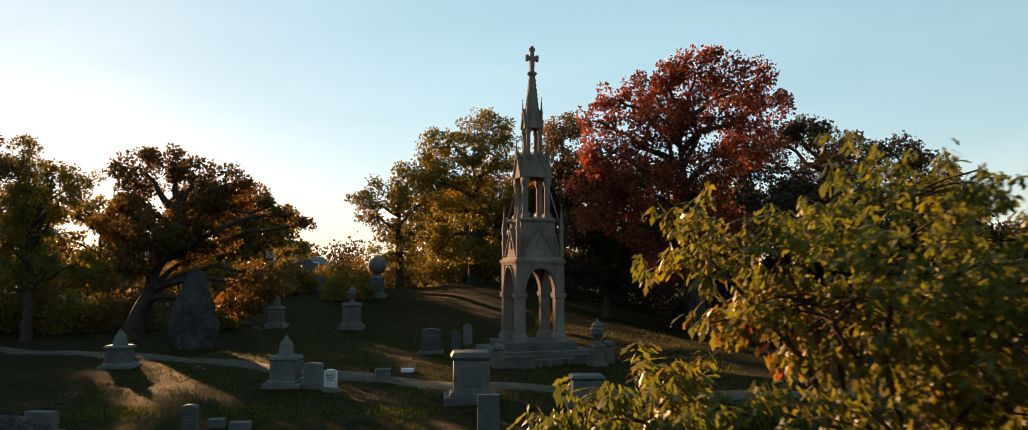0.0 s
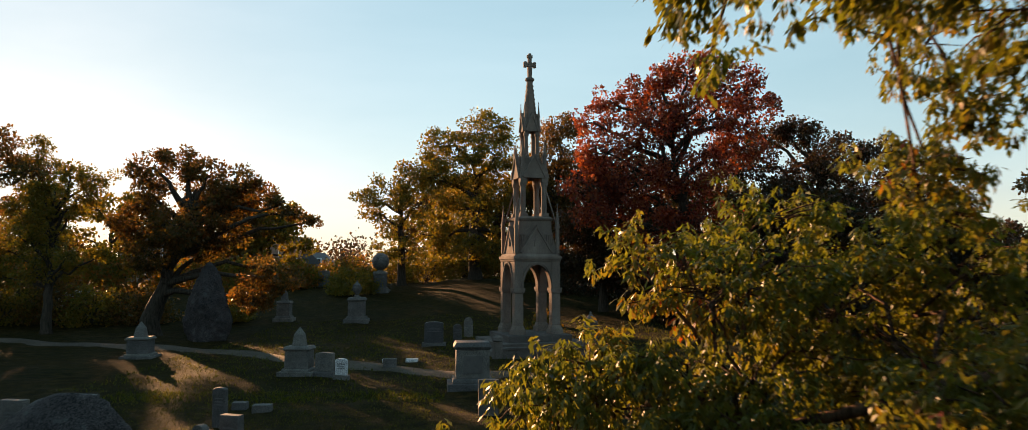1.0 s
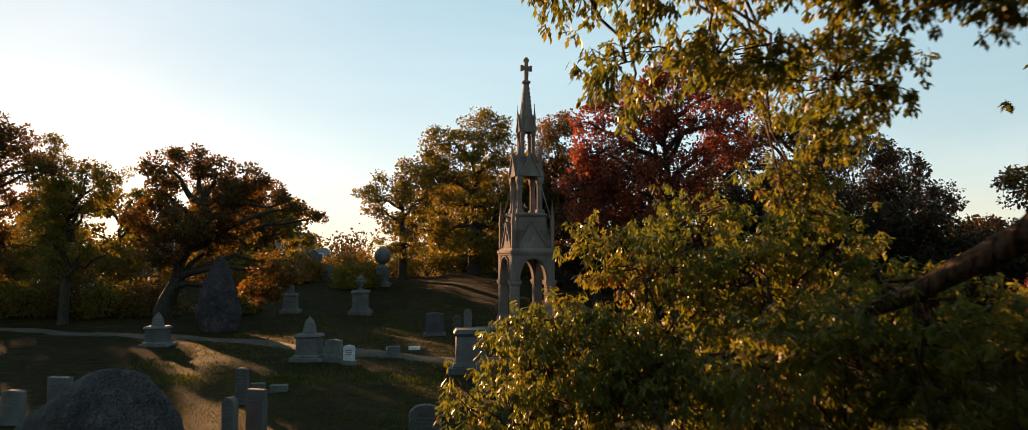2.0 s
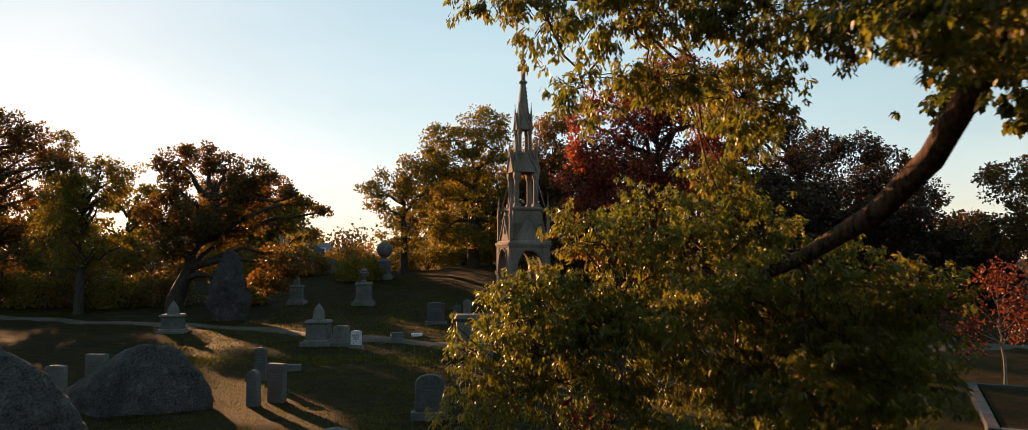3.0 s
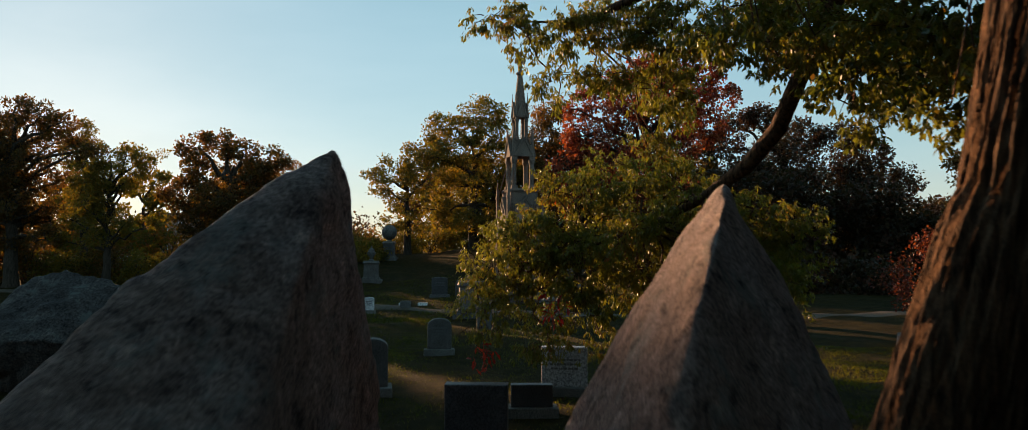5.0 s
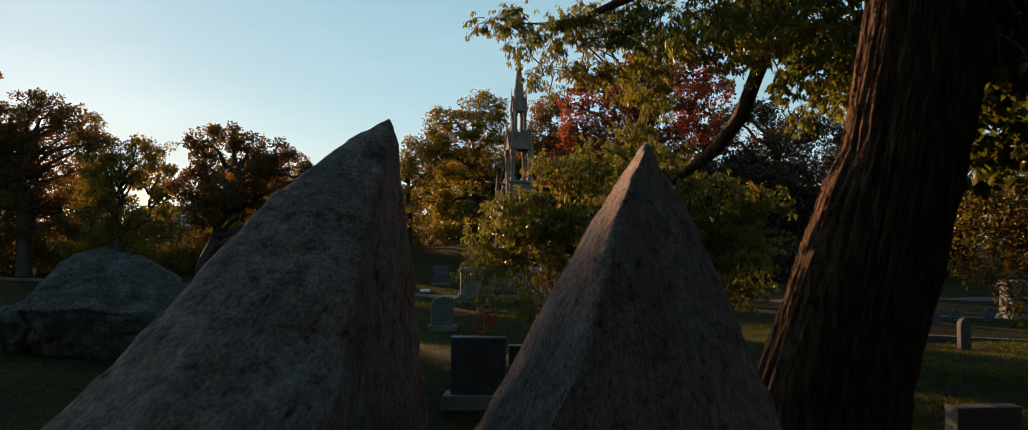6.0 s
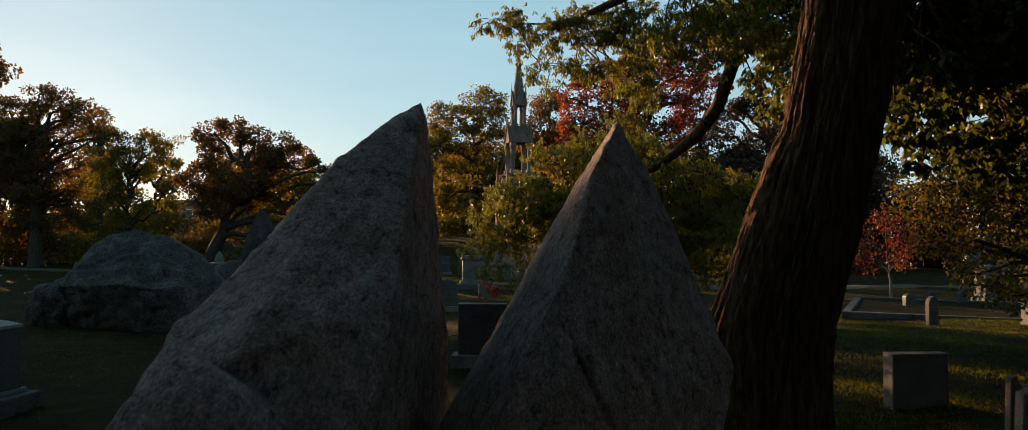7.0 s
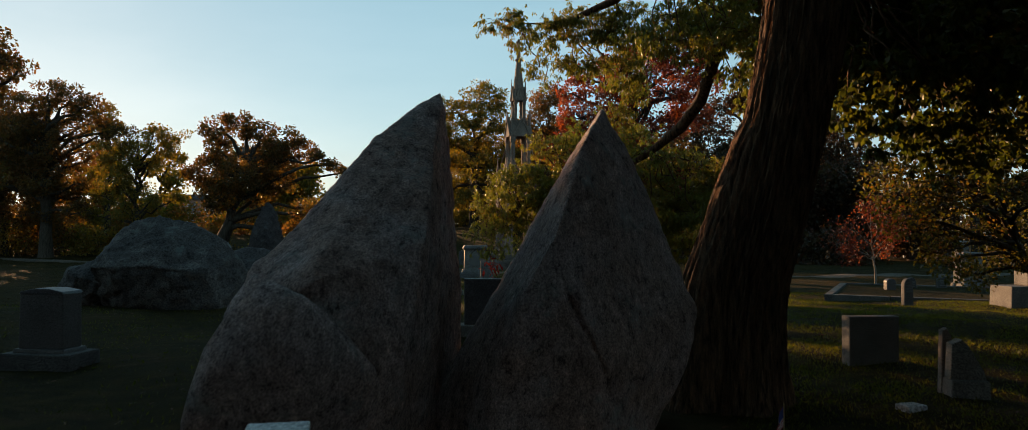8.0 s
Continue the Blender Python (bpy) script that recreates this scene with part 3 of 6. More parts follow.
# left of the gap: a leaning fin whose face slopes back to the point
rock("boulder", [
    (0.0, 0.0, 3.28), (0.0, 0.06, 3.26), (-0.29, -0.35, 2.96), (-0.48, -0.6, 2.77), (-0.64, -0.8, 2.56), (-0.9, -1.1, 2.14), (-1.14, -1.3, 1.81), (-1.3, -1.4, 1.5), (-1.3, -1.45, -0.3),
    (-0.04, -0.75, 2.6), (0.03, -1.32, 2.02), (-0.04, -1.5, 1.55), (-0.2, -1.63, 1.15), (-0.3, -1.68, 0.6), (-0.3, -1.66, -0.3), (-0.66, -1.8, 1.74), (-0.4, -1.74, 1.3), (-0.9, -1.6, 1.1),
    (0.0, -0.12, 2.6), (0.0, -0.3, 1.9), (-0.06, -0.4, 1.2), (-0.14, -0.5, 0.3), (-0.2, -0.5, -0.3),
    # unseen back, drawn out high and far to shade the right boulder's left face
    (0.0, 0.3, 2.6), (0.1, 0.5, 2.25), (0.15, 0.6, 1.4), (0.1, 0.8, -0.3), (-0.9, 0.3, 1.9), (-1.7, -0.4, 1.0), (-1.9, -0.3, -0.3), (-0.9, 0.8, -0.3), (-0.74, 1.75, 2.93), (-0.56, 1.8, 2.75), (-0.66, 1.9, -0.3), (-1.2, 1.5, 1.5)],
    (-0.26, -6.1, 0.0), "boulder", 1, "tall grey granite boulder split to a sharp point", 8, 0.04, "pointed boulders")
# the lower block that leans against its foot, undercut in front
rock("boulder", [
    (-1.22, -7.9, 1.86), (-1.09, -7.97, 1.84), (-0.85, -8.08, 1.57), (-0.68, -8.04, 1.44), (-0.5, -7.85, 1.25), (-1.33, -7.98, 1.74), (-1.43, -8.02, 1.55), (-1.53, -8.06, 1.36), (-1.63, -8.08, 1.1), (-1.3, -8.16, 1.36), (-0.92, -8.14, 1.36), (-1.5, -8.12, 1.15),
    (-1.45, -7.4, 1.3), (-1.0, -7.4, 1.25), (-0.45, -7.5, 1.1), (-1.2, -7.5, 1.7), (-1.72, -7.92, 0.7), (-1.85, -7.6, -0.3), (-1.42, -7.55, -0.3), (-0.72, -7.9, 1.12), (-0.75, -7.3, -0.3), (-0.4, -7.5, 0.6), (-0.4, -7.3, -0.3), (-1.6, -7.2, -0.3)],
    (0, 0, 0), "boulder", 2, "low dark granite block leaning on the pointed boulder", 7, 0.05, "pointed boulders")
# right of the gap: a broad blade with a sharp ridge
rock("boulder", [
    (0.02, 0.06, 3.18), (0.05, 0.12, 3.15), (-0.14, 0.3, 2.9), (-0.22, 0.35, 2.77), (-0.31, 0.4, 2.6), (-0.44, 0.42, 2.31), (-0.74, 0.42, 1.85), (-0.99, 0.3, 1.48), (-1.08, 0.1, 1.06), (-1.44, -0.3, 0.69), (-1.48, -0.4, 0.45), (-1.46, -0.5, -0.3),
    (-0.01, -0.08, 3.12), (-0.07, -0.22, 3.0), (-0.14, -0.36, 2.89), (-0.22, -0.54, 2.74), (-0.35, -0.84, 2.34), (-0.45, -0.98, 2.08), (-0.63, -1.06, 1.75), (-0.79, -1.1, 1.36), (-0.88, -1.08, 1.05), (-1.0, -1.04, 0.6), (-1.05, -1.0, -0.3),
    (0.25, 0.05, 2.75), (0.52, 0.05, 2.2), (0.72, 0.0, 1.75), (0.85, -0.05, 1.38), (0.76, -0.1, 1.0), (0.58, -0.2, 0.68), (0.32, -0.35, 0.42), (0.0, -0.45, -0.3),
    (-0.1, -0.92, 1.0), (-0.1, -0.82, 0.4), (-0.2, -0.75, -0.3), (0.4, 0.9, 1.4), (-0.4, 0.9, 1.2), (0.25, 0.7, -0.3), (-1.2, 0.9, -0.3)],
    (1.15, -6.0, 0.0), "boulder", 3, "broad grey granite boulder tapering to a point", 8, 0.03, "pointed boulders",
    ((-0.38, 1.62), (-0.32, 1.5), (-0.24, 1.34), (-0.16, 1.18), (-0.08, 1.0), (-0.04, 0.8)))
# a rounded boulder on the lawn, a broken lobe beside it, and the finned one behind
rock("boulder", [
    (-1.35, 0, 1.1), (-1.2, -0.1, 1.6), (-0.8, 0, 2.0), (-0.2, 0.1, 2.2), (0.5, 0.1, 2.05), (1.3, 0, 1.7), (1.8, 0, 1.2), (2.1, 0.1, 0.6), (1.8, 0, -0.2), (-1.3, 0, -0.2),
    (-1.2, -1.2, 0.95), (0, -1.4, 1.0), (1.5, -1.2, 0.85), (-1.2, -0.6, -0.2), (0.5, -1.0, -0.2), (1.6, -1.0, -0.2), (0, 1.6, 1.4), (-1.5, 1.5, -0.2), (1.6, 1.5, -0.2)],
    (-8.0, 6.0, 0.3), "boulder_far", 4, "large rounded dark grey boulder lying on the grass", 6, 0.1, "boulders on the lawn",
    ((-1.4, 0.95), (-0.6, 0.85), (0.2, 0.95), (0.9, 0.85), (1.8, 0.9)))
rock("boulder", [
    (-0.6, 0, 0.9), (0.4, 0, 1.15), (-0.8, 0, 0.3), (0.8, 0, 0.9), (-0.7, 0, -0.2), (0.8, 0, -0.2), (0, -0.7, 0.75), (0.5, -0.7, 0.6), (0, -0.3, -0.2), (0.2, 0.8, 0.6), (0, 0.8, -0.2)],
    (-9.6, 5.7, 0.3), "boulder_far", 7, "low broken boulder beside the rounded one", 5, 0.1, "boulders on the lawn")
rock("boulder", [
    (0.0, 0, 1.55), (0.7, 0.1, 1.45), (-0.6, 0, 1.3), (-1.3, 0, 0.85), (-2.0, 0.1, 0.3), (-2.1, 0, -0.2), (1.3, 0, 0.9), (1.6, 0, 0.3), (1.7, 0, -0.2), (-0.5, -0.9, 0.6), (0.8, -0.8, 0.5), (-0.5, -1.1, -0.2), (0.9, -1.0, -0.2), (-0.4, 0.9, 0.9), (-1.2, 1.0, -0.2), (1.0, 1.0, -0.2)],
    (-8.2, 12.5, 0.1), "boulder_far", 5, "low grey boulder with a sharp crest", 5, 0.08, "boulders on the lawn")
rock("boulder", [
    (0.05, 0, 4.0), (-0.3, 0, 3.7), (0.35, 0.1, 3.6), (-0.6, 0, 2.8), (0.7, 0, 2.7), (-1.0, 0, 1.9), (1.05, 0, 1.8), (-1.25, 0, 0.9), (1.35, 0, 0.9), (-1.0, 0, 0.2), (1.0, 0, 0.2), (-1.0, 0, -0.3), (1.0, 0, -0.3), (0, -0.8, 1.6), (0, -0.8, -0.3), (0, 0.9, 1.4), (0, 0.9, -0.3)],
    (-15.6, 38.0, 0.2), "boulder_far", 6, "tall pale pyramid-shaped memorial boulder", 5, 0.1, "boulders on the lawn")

# ---- trees ----


def far_tree(name, base, crown, leaf_mat, seed, label, leaf=0.215, per=66, girth=0.35, fork=0.4, clumps=1.0, group="", bark="bark_far"):
    """A tapered trunk, limbs to every mass of the crown, twigs and loose clumps of leaves. crown: (x, y, z, radius) in the world."""
    rng = np.random.default_rng(seed)
    bx, by = base
    bz = float(height(bx, by)) - 0.1
    t = thing(name, bx, by, bz, 0, label, "tree", group)
    top = max(c[2] for c in crown) - bz
    C = [(np.array((x - bx, y - by, z - bz)), r) for x, y, z, r in crown]
    mean = np.mean([c for c, r in C], axis=0)
    forkp = np.array((mean[0] * 0.25, mean[1] * 0.25, top * fork))
    head = np.array((mean[0] * 0.7, mean[1] * 0.7, top * 0.85))
    paths = [[(np.array((0, 0, -0.2)), girth * 1.5), (np.array((0.02, 0, 0.4)), girth * 1.1)] + bend((0, 0, 0.9), forkp, girth, girth * 0.75, 0, rng, 4, 0.03)]
    paths.append(bend(forkp, head, girth * 0.75, girth * 0.12, 0, rng, 6, 0.05))
    P, D, S, limbs = [], [], [], []
    for c, r in C:
        s = min(0.8, max(0.0, (c[2] - forkp[2]) / max(1e-3, head[2] - forkp[2]) - 0.35))
        start = forkp + (head - forkp) * s
        if c[2] < forkp[2]:
            start = forkp * 0.8
        limb = bend(start, c, girth * 0.42, girth * 0.1, 0.06, rng, 5, 0.08)
        limbs.append(limb)
        r *= 1.1
        k = max(6, int(10.5 * r * r * clumps))
        for _ in range(k):
            u = rng.normal(0, 1, 3)
            u /= np.linalg.norm(u)
            u[2] = u[2] * 0.8 + 0.1
            q = c + u * r * rng.uniform(0.45, 1.0) ** 0.6 * np.array((1, 1, 0.8))
            if rng.random() < 0.3:
                paths.append(bend(c + (q - c) * 0.1, q, girth * 0.08, 0.012, 0.03, rng, 3, 0.1))
            cl = rng.uniform(0.32, 0.62) * (0.6 + 0.22 * r)
            m = int(per * rng.uniform(0.6, 1.3))
            g = rng.normal(0, 1, (m, 3))
            g /= np.linalg.norm(g, axis=1, keepdims=True)
            g *= rng.uniform(0.2, 1, (m, 1)) ** 0.5
            P.append(q + g * cl * np.array((1.05, 1.05, 0.85)))
            D.append(g + rng.normal(0, 0.5, (m, 3)) + np.array((0, 0, -0.25)))
            S.append(leaf * rng.uniform(0.6, 1.3, m))
    V, T = tubes(paths[:1], 10, 0.06, seed)
    fast_mesh("trunk", V, T, bark, t, smooth=True)
    V, T = tubes(paths[1:2], 8, 0.05, seed)
    fast_mesh("leader", V, T, bark, t, smooth=True)
    for limb in limbs:
        V, T = tubes([limb], 6, 0.05, seed)
        fast_mesh("limb", V, T, bark, t, smooth=True)
    V, T = tubes(paths[2:], 3, 0.05, seed)
    fast_mesh("twig_spray", V, T, bark, t, kind="stuff")
    P, D, S = np.concatenate(P), np.concatenate(D), np.concatenate(S)
    V, T = spread(FAR_LEAF, FAR_TRI, P, D, rng.uniform(0, 2 * np.pi, len(P)), S)
    fast_mesh("crown", V, T, leaf_mat, t, kind="stuff")
    return t


far_tree("oak_tree", (-19.7, 40.5), [(-19.3, 39.5, 9.1, 1.1), (-18.4, 41.4, 9.5, 1.1), (-17.0, 41.2, 8.9, 1.1), (-19.6, 39.9, 7.8, 1.05), (-16.1, 40.5, 7.4, 1.15), (-20.3, 46.5, 8.5, 0.7), (-14.9, 40.4, 8.4, 1.1), (-15.5, 40.9, 7.1, 1.2), (-14.0, 41.3, 7.6, 0.9), (-12.4, 39.4, 7.1, 0.6), (-11.5, 39.3, 6.6, 0.5), (-11.3, 41.4, 6.3, 0.4), (-20.2, 40.3, 7.1, 0.7), (-20.6, 41.2, 6.2, 1.5), (-17.6, 39.2, 5.8, 1.7), (-15.8, 40.4, 5.7, 1.3), (-20.7, 41.1, 5.2, 1.0), (-19.2, 39.8, 4.5, 1.4), (-17.1, 41.7, 4.6, 0.9), (-13.9, 41.5, 3.8, 0.7), (-12.7, 39.3, 3.2, 1.2), (-13.6, 39.3, 2.3, 1.2)],
         "oak_leaf", 11, "broad old oak with browning autumn leaves", leaf=0.17, per=84, clumps=1.25, girth=0.5, fork=0.3, group="trees along the rise")
far_tree("oak_tree", (-25.9, 41.5), [(-25.3, 42.7, 6.8, 0.5), (-23.7, 42.7, 4.5, 0.5), (-24.0, 40.3, 4.5, 0.5), (-24.2, 40.4, 8.7, 0.8), (-23.8, 42.4, 8.9, 0.9), (-26.1, 42.1, 8.5, 0.8), (-26.5, 41.9, 7.6, 1.0), (-24.2, 41.0, 7.5, 1.1), (-23.5, 41.8, 8.0, 0.6), (-27.3, 41.8, 7.1, 1.0), (-26.1, 41.7, 6.4, 0.9), (-27.1, 40.6, 5.6, 1.0), (-25.9, 41.3, 5.0, 1.0), (-26.5, 41.2, 3.6, 0.9), (-25.3, 42.1, 3.7, 0.8), (-28.7, 42.8, 4.6, 0.9), (-29.1, 42.7, 3.2, 0.9)],
         "gold_leaf", 12, "thin-crowned tree with rusty gold leaves", leaf=0.15, per=76, girth=0.28, fork=0.3, clumps=1.3, group="trees along the rise")
far_tree("oak_tree", (-32.7, 42.5), [(-32.2, 41.8, 12.0, 1.0), (-31.1, 42.6, 11.6, 1.1), (-29.4, 42.2, 11.1, 0.9), (-32.1, 42.8, 10.5, 1.4), (-30.2, 42.8, 9.8, 1.1), (-28.3, 41.4, 8.9, 0.7), (-26.8, 41.2, 9.2, 0.7), (-33.8, 43.4, 9.8, 1.4), (-31.1, 41.9, 8.5, 1.2), (-34.3, 41.8, 9.2, 1.4), (-36.0, 43.8, 11.3, 1.3), (-33.2, 42.4, 7.6, 1.4), (-31.4, 43.4, 7.0, 1.0), (-35.1, 42.4, 7.1, 1.4), (-29.7, 42.9, 7.4, 0.7), (-32.7, 41.6, 5.5, 1.4), (-35.5, 42.9, 5.1, 1.4), (-31.9, 43.5, 5.1, 1.1), (-30.0, 42.6, 5.5, 0.8), (-32.6, 43.1, 3.4, 1.2), (-34.9, 42.9, 3.2, 1.4), (-29.8, 41.4, 3.4, 1.0), (-37.5, 43.2, 8.4, 1.6), (-37.1, 42.7, 5.5, 1.6), (-36.9, 42.0, 10.6, 1.1), (-38.0, 41.3, 9.1, 1.5), (-39.5, 43.5, 6.5, 1.6), (-40.4, 42.4, 7.8, 1.5), (-34.4, 43.1, 11.0, 1.4), (-36.5, 43.5, 9.9, 1.5), (-30.6, 43.1, 10.8, 1.0), (-34.7, 43.6, 8.7, 1.4), (-31.9, 42.2, 6.7, 1.3), (-30.4, 43.3, 8.2, 0.9), (-34.1, 42.4, 6.2, 1.3), (-30.8, 43.6, 4.6, 0.9), (-28.9, 43.5, 9.9, 0.6)],
         "oak_leaf", 13, "tall oak with brown and olive leaves", leaf=0.16, per=80, girth=0.45, fork=0.35, clumps=0.95, group="trees along the rise")
# an added oak, placed to keep the low sun off the near trunk's lower part
far_tree("oak_tree", (-35.6, 56.5), [(-35.5, 55.5, 12.6, 0.95), (-35.0, 56.2, 11.0, 1.1), (-36.4, 56.0, 11.2, 1.1), (-34.8, 55.6, 9.4, 1.2), (-36.6, 57.0, 9.2, 1.3), (-35.4, 56.0, 7.4, 1.4), (-34.4, 57.0, 6.0, 1.1), (-36.8, 56.0, 6.2, 1.2)],
         "gold_leaf", 25, "narrow olive-leaved oak added behind the others to shade the near trunk", leaf=0.17, per=76, girth=0.3, fork=0.35, clumps=1.2, group="trees along the rise")
far_tree("oak_tree", (-24.2, 22.0), [(-22.5, 21.3, 10.1, 1.1), (-21.2, 21.0, 9.1, 0.7), (-23.3, 21.7, 8.6, 1.3), (-23.9, 21.1, 9.3, 1.5), (-23.3, 20.9, 6.4, 1.5), (-22.7, 21.7, 7.9, 0.7), (-26.1, 23.1, 7.9, 1.6), (-24.3, 22.8, 4.6, 1.2), (-25.7, 22.7, 5.5, 1.4)],
         "oak_leaf", 14, "dark oak with dense brown foliage", leaf=0.15, girth=0.4, fork=0.35, per=80, clumps=1.3)
far_tree("oak_tree", (-3.2, 64), [(-2.4, 64, 15.3, 2.2), (-5.6, 65, 14.3, 2.0), (-1.3, 63, 13.0, 2.3), (-4.5, 64, 11.5, 2.5), (-3.5, 63, 8.6, 2.3), (-0.8, 65, 9.9, 2.1), (-0.2, 64, 6.3, 1.9), (-5.8, 64, 6.2, 1.7), (-3.8, 62, 5.2, 1.6), (-1.6, 63, 4.8, 1.5), (-6.6, 62, 11.2, 1.6)],
         "gold_leaf", 15, "tall spreading oak with olive and gold leaves", girth=0.55, fork=0.42, clumps=0.8, group="trees behind the spire")
far_tree("oak_tree", (-9.3, 63), [(-7.8, 64, 12.2, 2.0), (-10.5, 63, 9.9, 1.8), (-11.9, 63, 8.4, 1.2), (-7.6, 62, 9.0, 2.1), (-9.9, 63, 6.9, 1.4), (-12.4, 63, 9.8, 0.9), (-6.6, 63, 6.4, 1.5), (-8.6, 62, 5.0, 1.4), (-10.6, 62, 5.0, 1.0), (-8.8, 64, 10.9, 1.5)],
         "gold_leaf", 16, "leaning oak with sparse golden leaves", girth=0.35, fork=0.4, clumps=0.7, group="trees behind the spire")
far_tree("oak_tree", (4.2, 66), [(4.3, 66, 15.8, 1.9), (3.4, 66, 13.2, 2.1), (6.2, 66, 12, 2.3), (3.6, 65, 10, 2.2), (1.8, 66, 8.2, 2.0), (5, 66, 7, 2.4), (2.2, 67, 11.2, 1.7)],
         "oak_leaf", 17, "dark oak with russet upper leaves", girth=0.45, fork=0.4, group="trees behind the spire")
far_tree("maple_tree", (10.6, 45), [(10.7, 45, 15.5, 1.8), (13.2, 45, 14.9, 1.8), (8.2, 46, 14.4, 1.5), (5.9, 45, 13.9, 1.1), (14.9, 45, 13.5, 1.3), (9.3, 45, 15.4, 1.0), (4.9, 45, 12.6, 1.1), (11.6, 44, 12.6, 2.2), (8.2, 44, 11.9, 1.9), (13.9, 46, 11.2, 1.9), (5.6, 44, 10.6, 1.8), (4.5, 44, 8.6, 1.6), (7.4, 43.5, 8.6, 2.0), (10.5, 44, 9.3, 2.2), (5.2, 44, 6.8, 1.4), (8.2, 44, 6.0, 1.9), (11.6, 44, 6.0, 2.0), (8.6, 43, 3.9, 1.3)],
         "crimson_leaf", 18, "large maple in crimson and scarlet autumn leaf", leaf=0.2, per=62, girth=0.55, fork=0.33)
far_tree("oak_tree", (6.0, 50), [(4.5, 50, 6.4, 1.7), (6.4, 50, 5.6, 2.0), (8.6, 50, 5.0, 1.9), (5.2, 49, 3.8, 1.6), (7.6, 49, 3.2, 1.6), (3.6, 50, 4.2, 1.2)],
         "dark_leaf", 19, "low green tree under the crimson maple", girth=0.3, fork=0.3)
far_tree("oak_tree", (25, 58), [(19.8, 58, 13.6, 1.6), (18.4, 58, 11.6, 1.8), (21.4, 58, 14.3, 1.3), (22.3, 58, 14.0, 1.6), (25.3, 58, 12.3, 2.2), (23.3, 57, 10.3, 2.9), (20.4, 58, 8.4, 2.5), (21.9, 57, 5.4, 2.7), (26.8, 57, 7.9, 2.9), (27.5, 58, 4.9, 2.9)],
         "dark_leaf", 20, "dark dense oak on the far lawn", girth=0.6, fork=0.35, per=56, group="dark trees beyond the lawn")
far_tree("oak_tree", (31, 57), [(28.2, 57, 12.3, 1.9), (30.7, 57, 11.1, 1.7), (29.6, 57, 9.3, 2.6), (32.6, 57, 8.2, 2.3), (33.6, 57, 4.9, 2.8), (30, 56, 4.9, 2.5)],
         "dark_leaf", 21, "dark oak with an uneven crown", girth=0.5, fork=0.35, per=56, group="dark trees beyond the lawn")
far_tree("oak_tree", (34, 43), [(32, 43, 8.2, 2.0), (35.4, 43, 8.8, 2.6), (33.4, 43, 6.0, 2.2), (31.2, 43, 5.0, 1.7), (36, 43, 5.2, 2.4)],
         "oak_leaf", 22, "oak with dull red-brown leaves", girth=0.4, fork=0.35, group="dark trees beyond the lawn")
far_tree("maple_sapling", (14.2, 16.6), [(14.2, 16.6, 3.35, 0.35), (13.7, 16.6, 2.9, 0.45), (14.7, 16.6, 2.8, 0.5), (13.2, 16.6, 2.3, 0.5), (14.4, 16.4, 2.25, 0.5), (15.2, 16.6, 2.1, 0.4), (12.7, 16.6, 1.75, 0.42), (13.6, 16.6, 1.6, 0.45), (14.5, 16.6, 1.5, 0.35), (13.2, 16.5, 1.2, 0.3)],
         "sapling_leaf", 23, "young maple sapling with bright red leaves", leaf=0.1, per=34, girth=0.04, fork=0.35, clumps=2.6, bark="pale_bark")


far_tree("maple_tree", (11.2, 3.0), [(7.49, 1.97, 3.29, 0.28), (7.77, 1.68, 3.36, 0.28), (8.76, 2.61, 3.58, 0.28), (8.62, 1.54, 3.29, 0.28), (7.7, 2.39, 2.8, 0.28), (8.05, 2.11, 2.8, 0.28), (8.27, 1.54, 2.8, 0.28), (7.91, 2.32, 2.3, 0.28), (7.84, 1.47, 2.23, 0.28), (8.76, 2.18, 2.23, 0.28), (8.91, 1.54, 2.65, 0.28), (9.4, 1.54, 3.01, 0.35), (9.54, 2.18, 2.16, 0.28), (10.61, 2.89, 2.44, 0.35), (8.34, 1.61, 1.73, 0.28), (8.76, 1.83, 1.52, 0.28), (9.54, 2.54, 1.3, 0.28), (10.25, 3.17, 1.52, 0.28), (10.33, 2.46, 1.66, 0.28), (9.76, 2.11, 3.58, 0.28), (10.96, 3.17, 3.79, 0.35), (10.33, 1.47, 2.8, 0.43), (11.25, 2.96, 1.8, 0.35), (8.12, 1.97, 3.08, 0.28)],
         "olive_leaf", 24, "olive and rust maple at the edge of the lawn", leaf=0.078, per=44, girth=0.15, fork=0.4, clumps=3.4)


def grown_tree(x, y, h, w, leaf_mat, seed, label, group, low=0.25, n=9, **more):
    """A tree of ordinary habit: a dome of masses over a short trunk."""
    rng = np.random.default_rng(seed)
    g = ground_at(x, y)
    crown = []
    for i in range(n):
        s = (i + 0.5) / n
        zz = low + (0.9 - low) * s
        spread_r = w * 0.5 * math.sin(math.pi * (0.22 + 0.62 * s)) * rng.uniform(0.45, 0.85)
        a = i * 2.4 + rng.uniform(-0.4, 0.4)
        crown.append((x + spread_r * math.cos(a), y + spread_r * math.sin(a), g + h * zz, w * rng.uniform(0.17, 0.25)))
    return far_tree("oak_tree", (x, y), crown, leaf_mat, seed, label, group=group, **more)


def ground_at(x, y):
    return float(height(x, y))


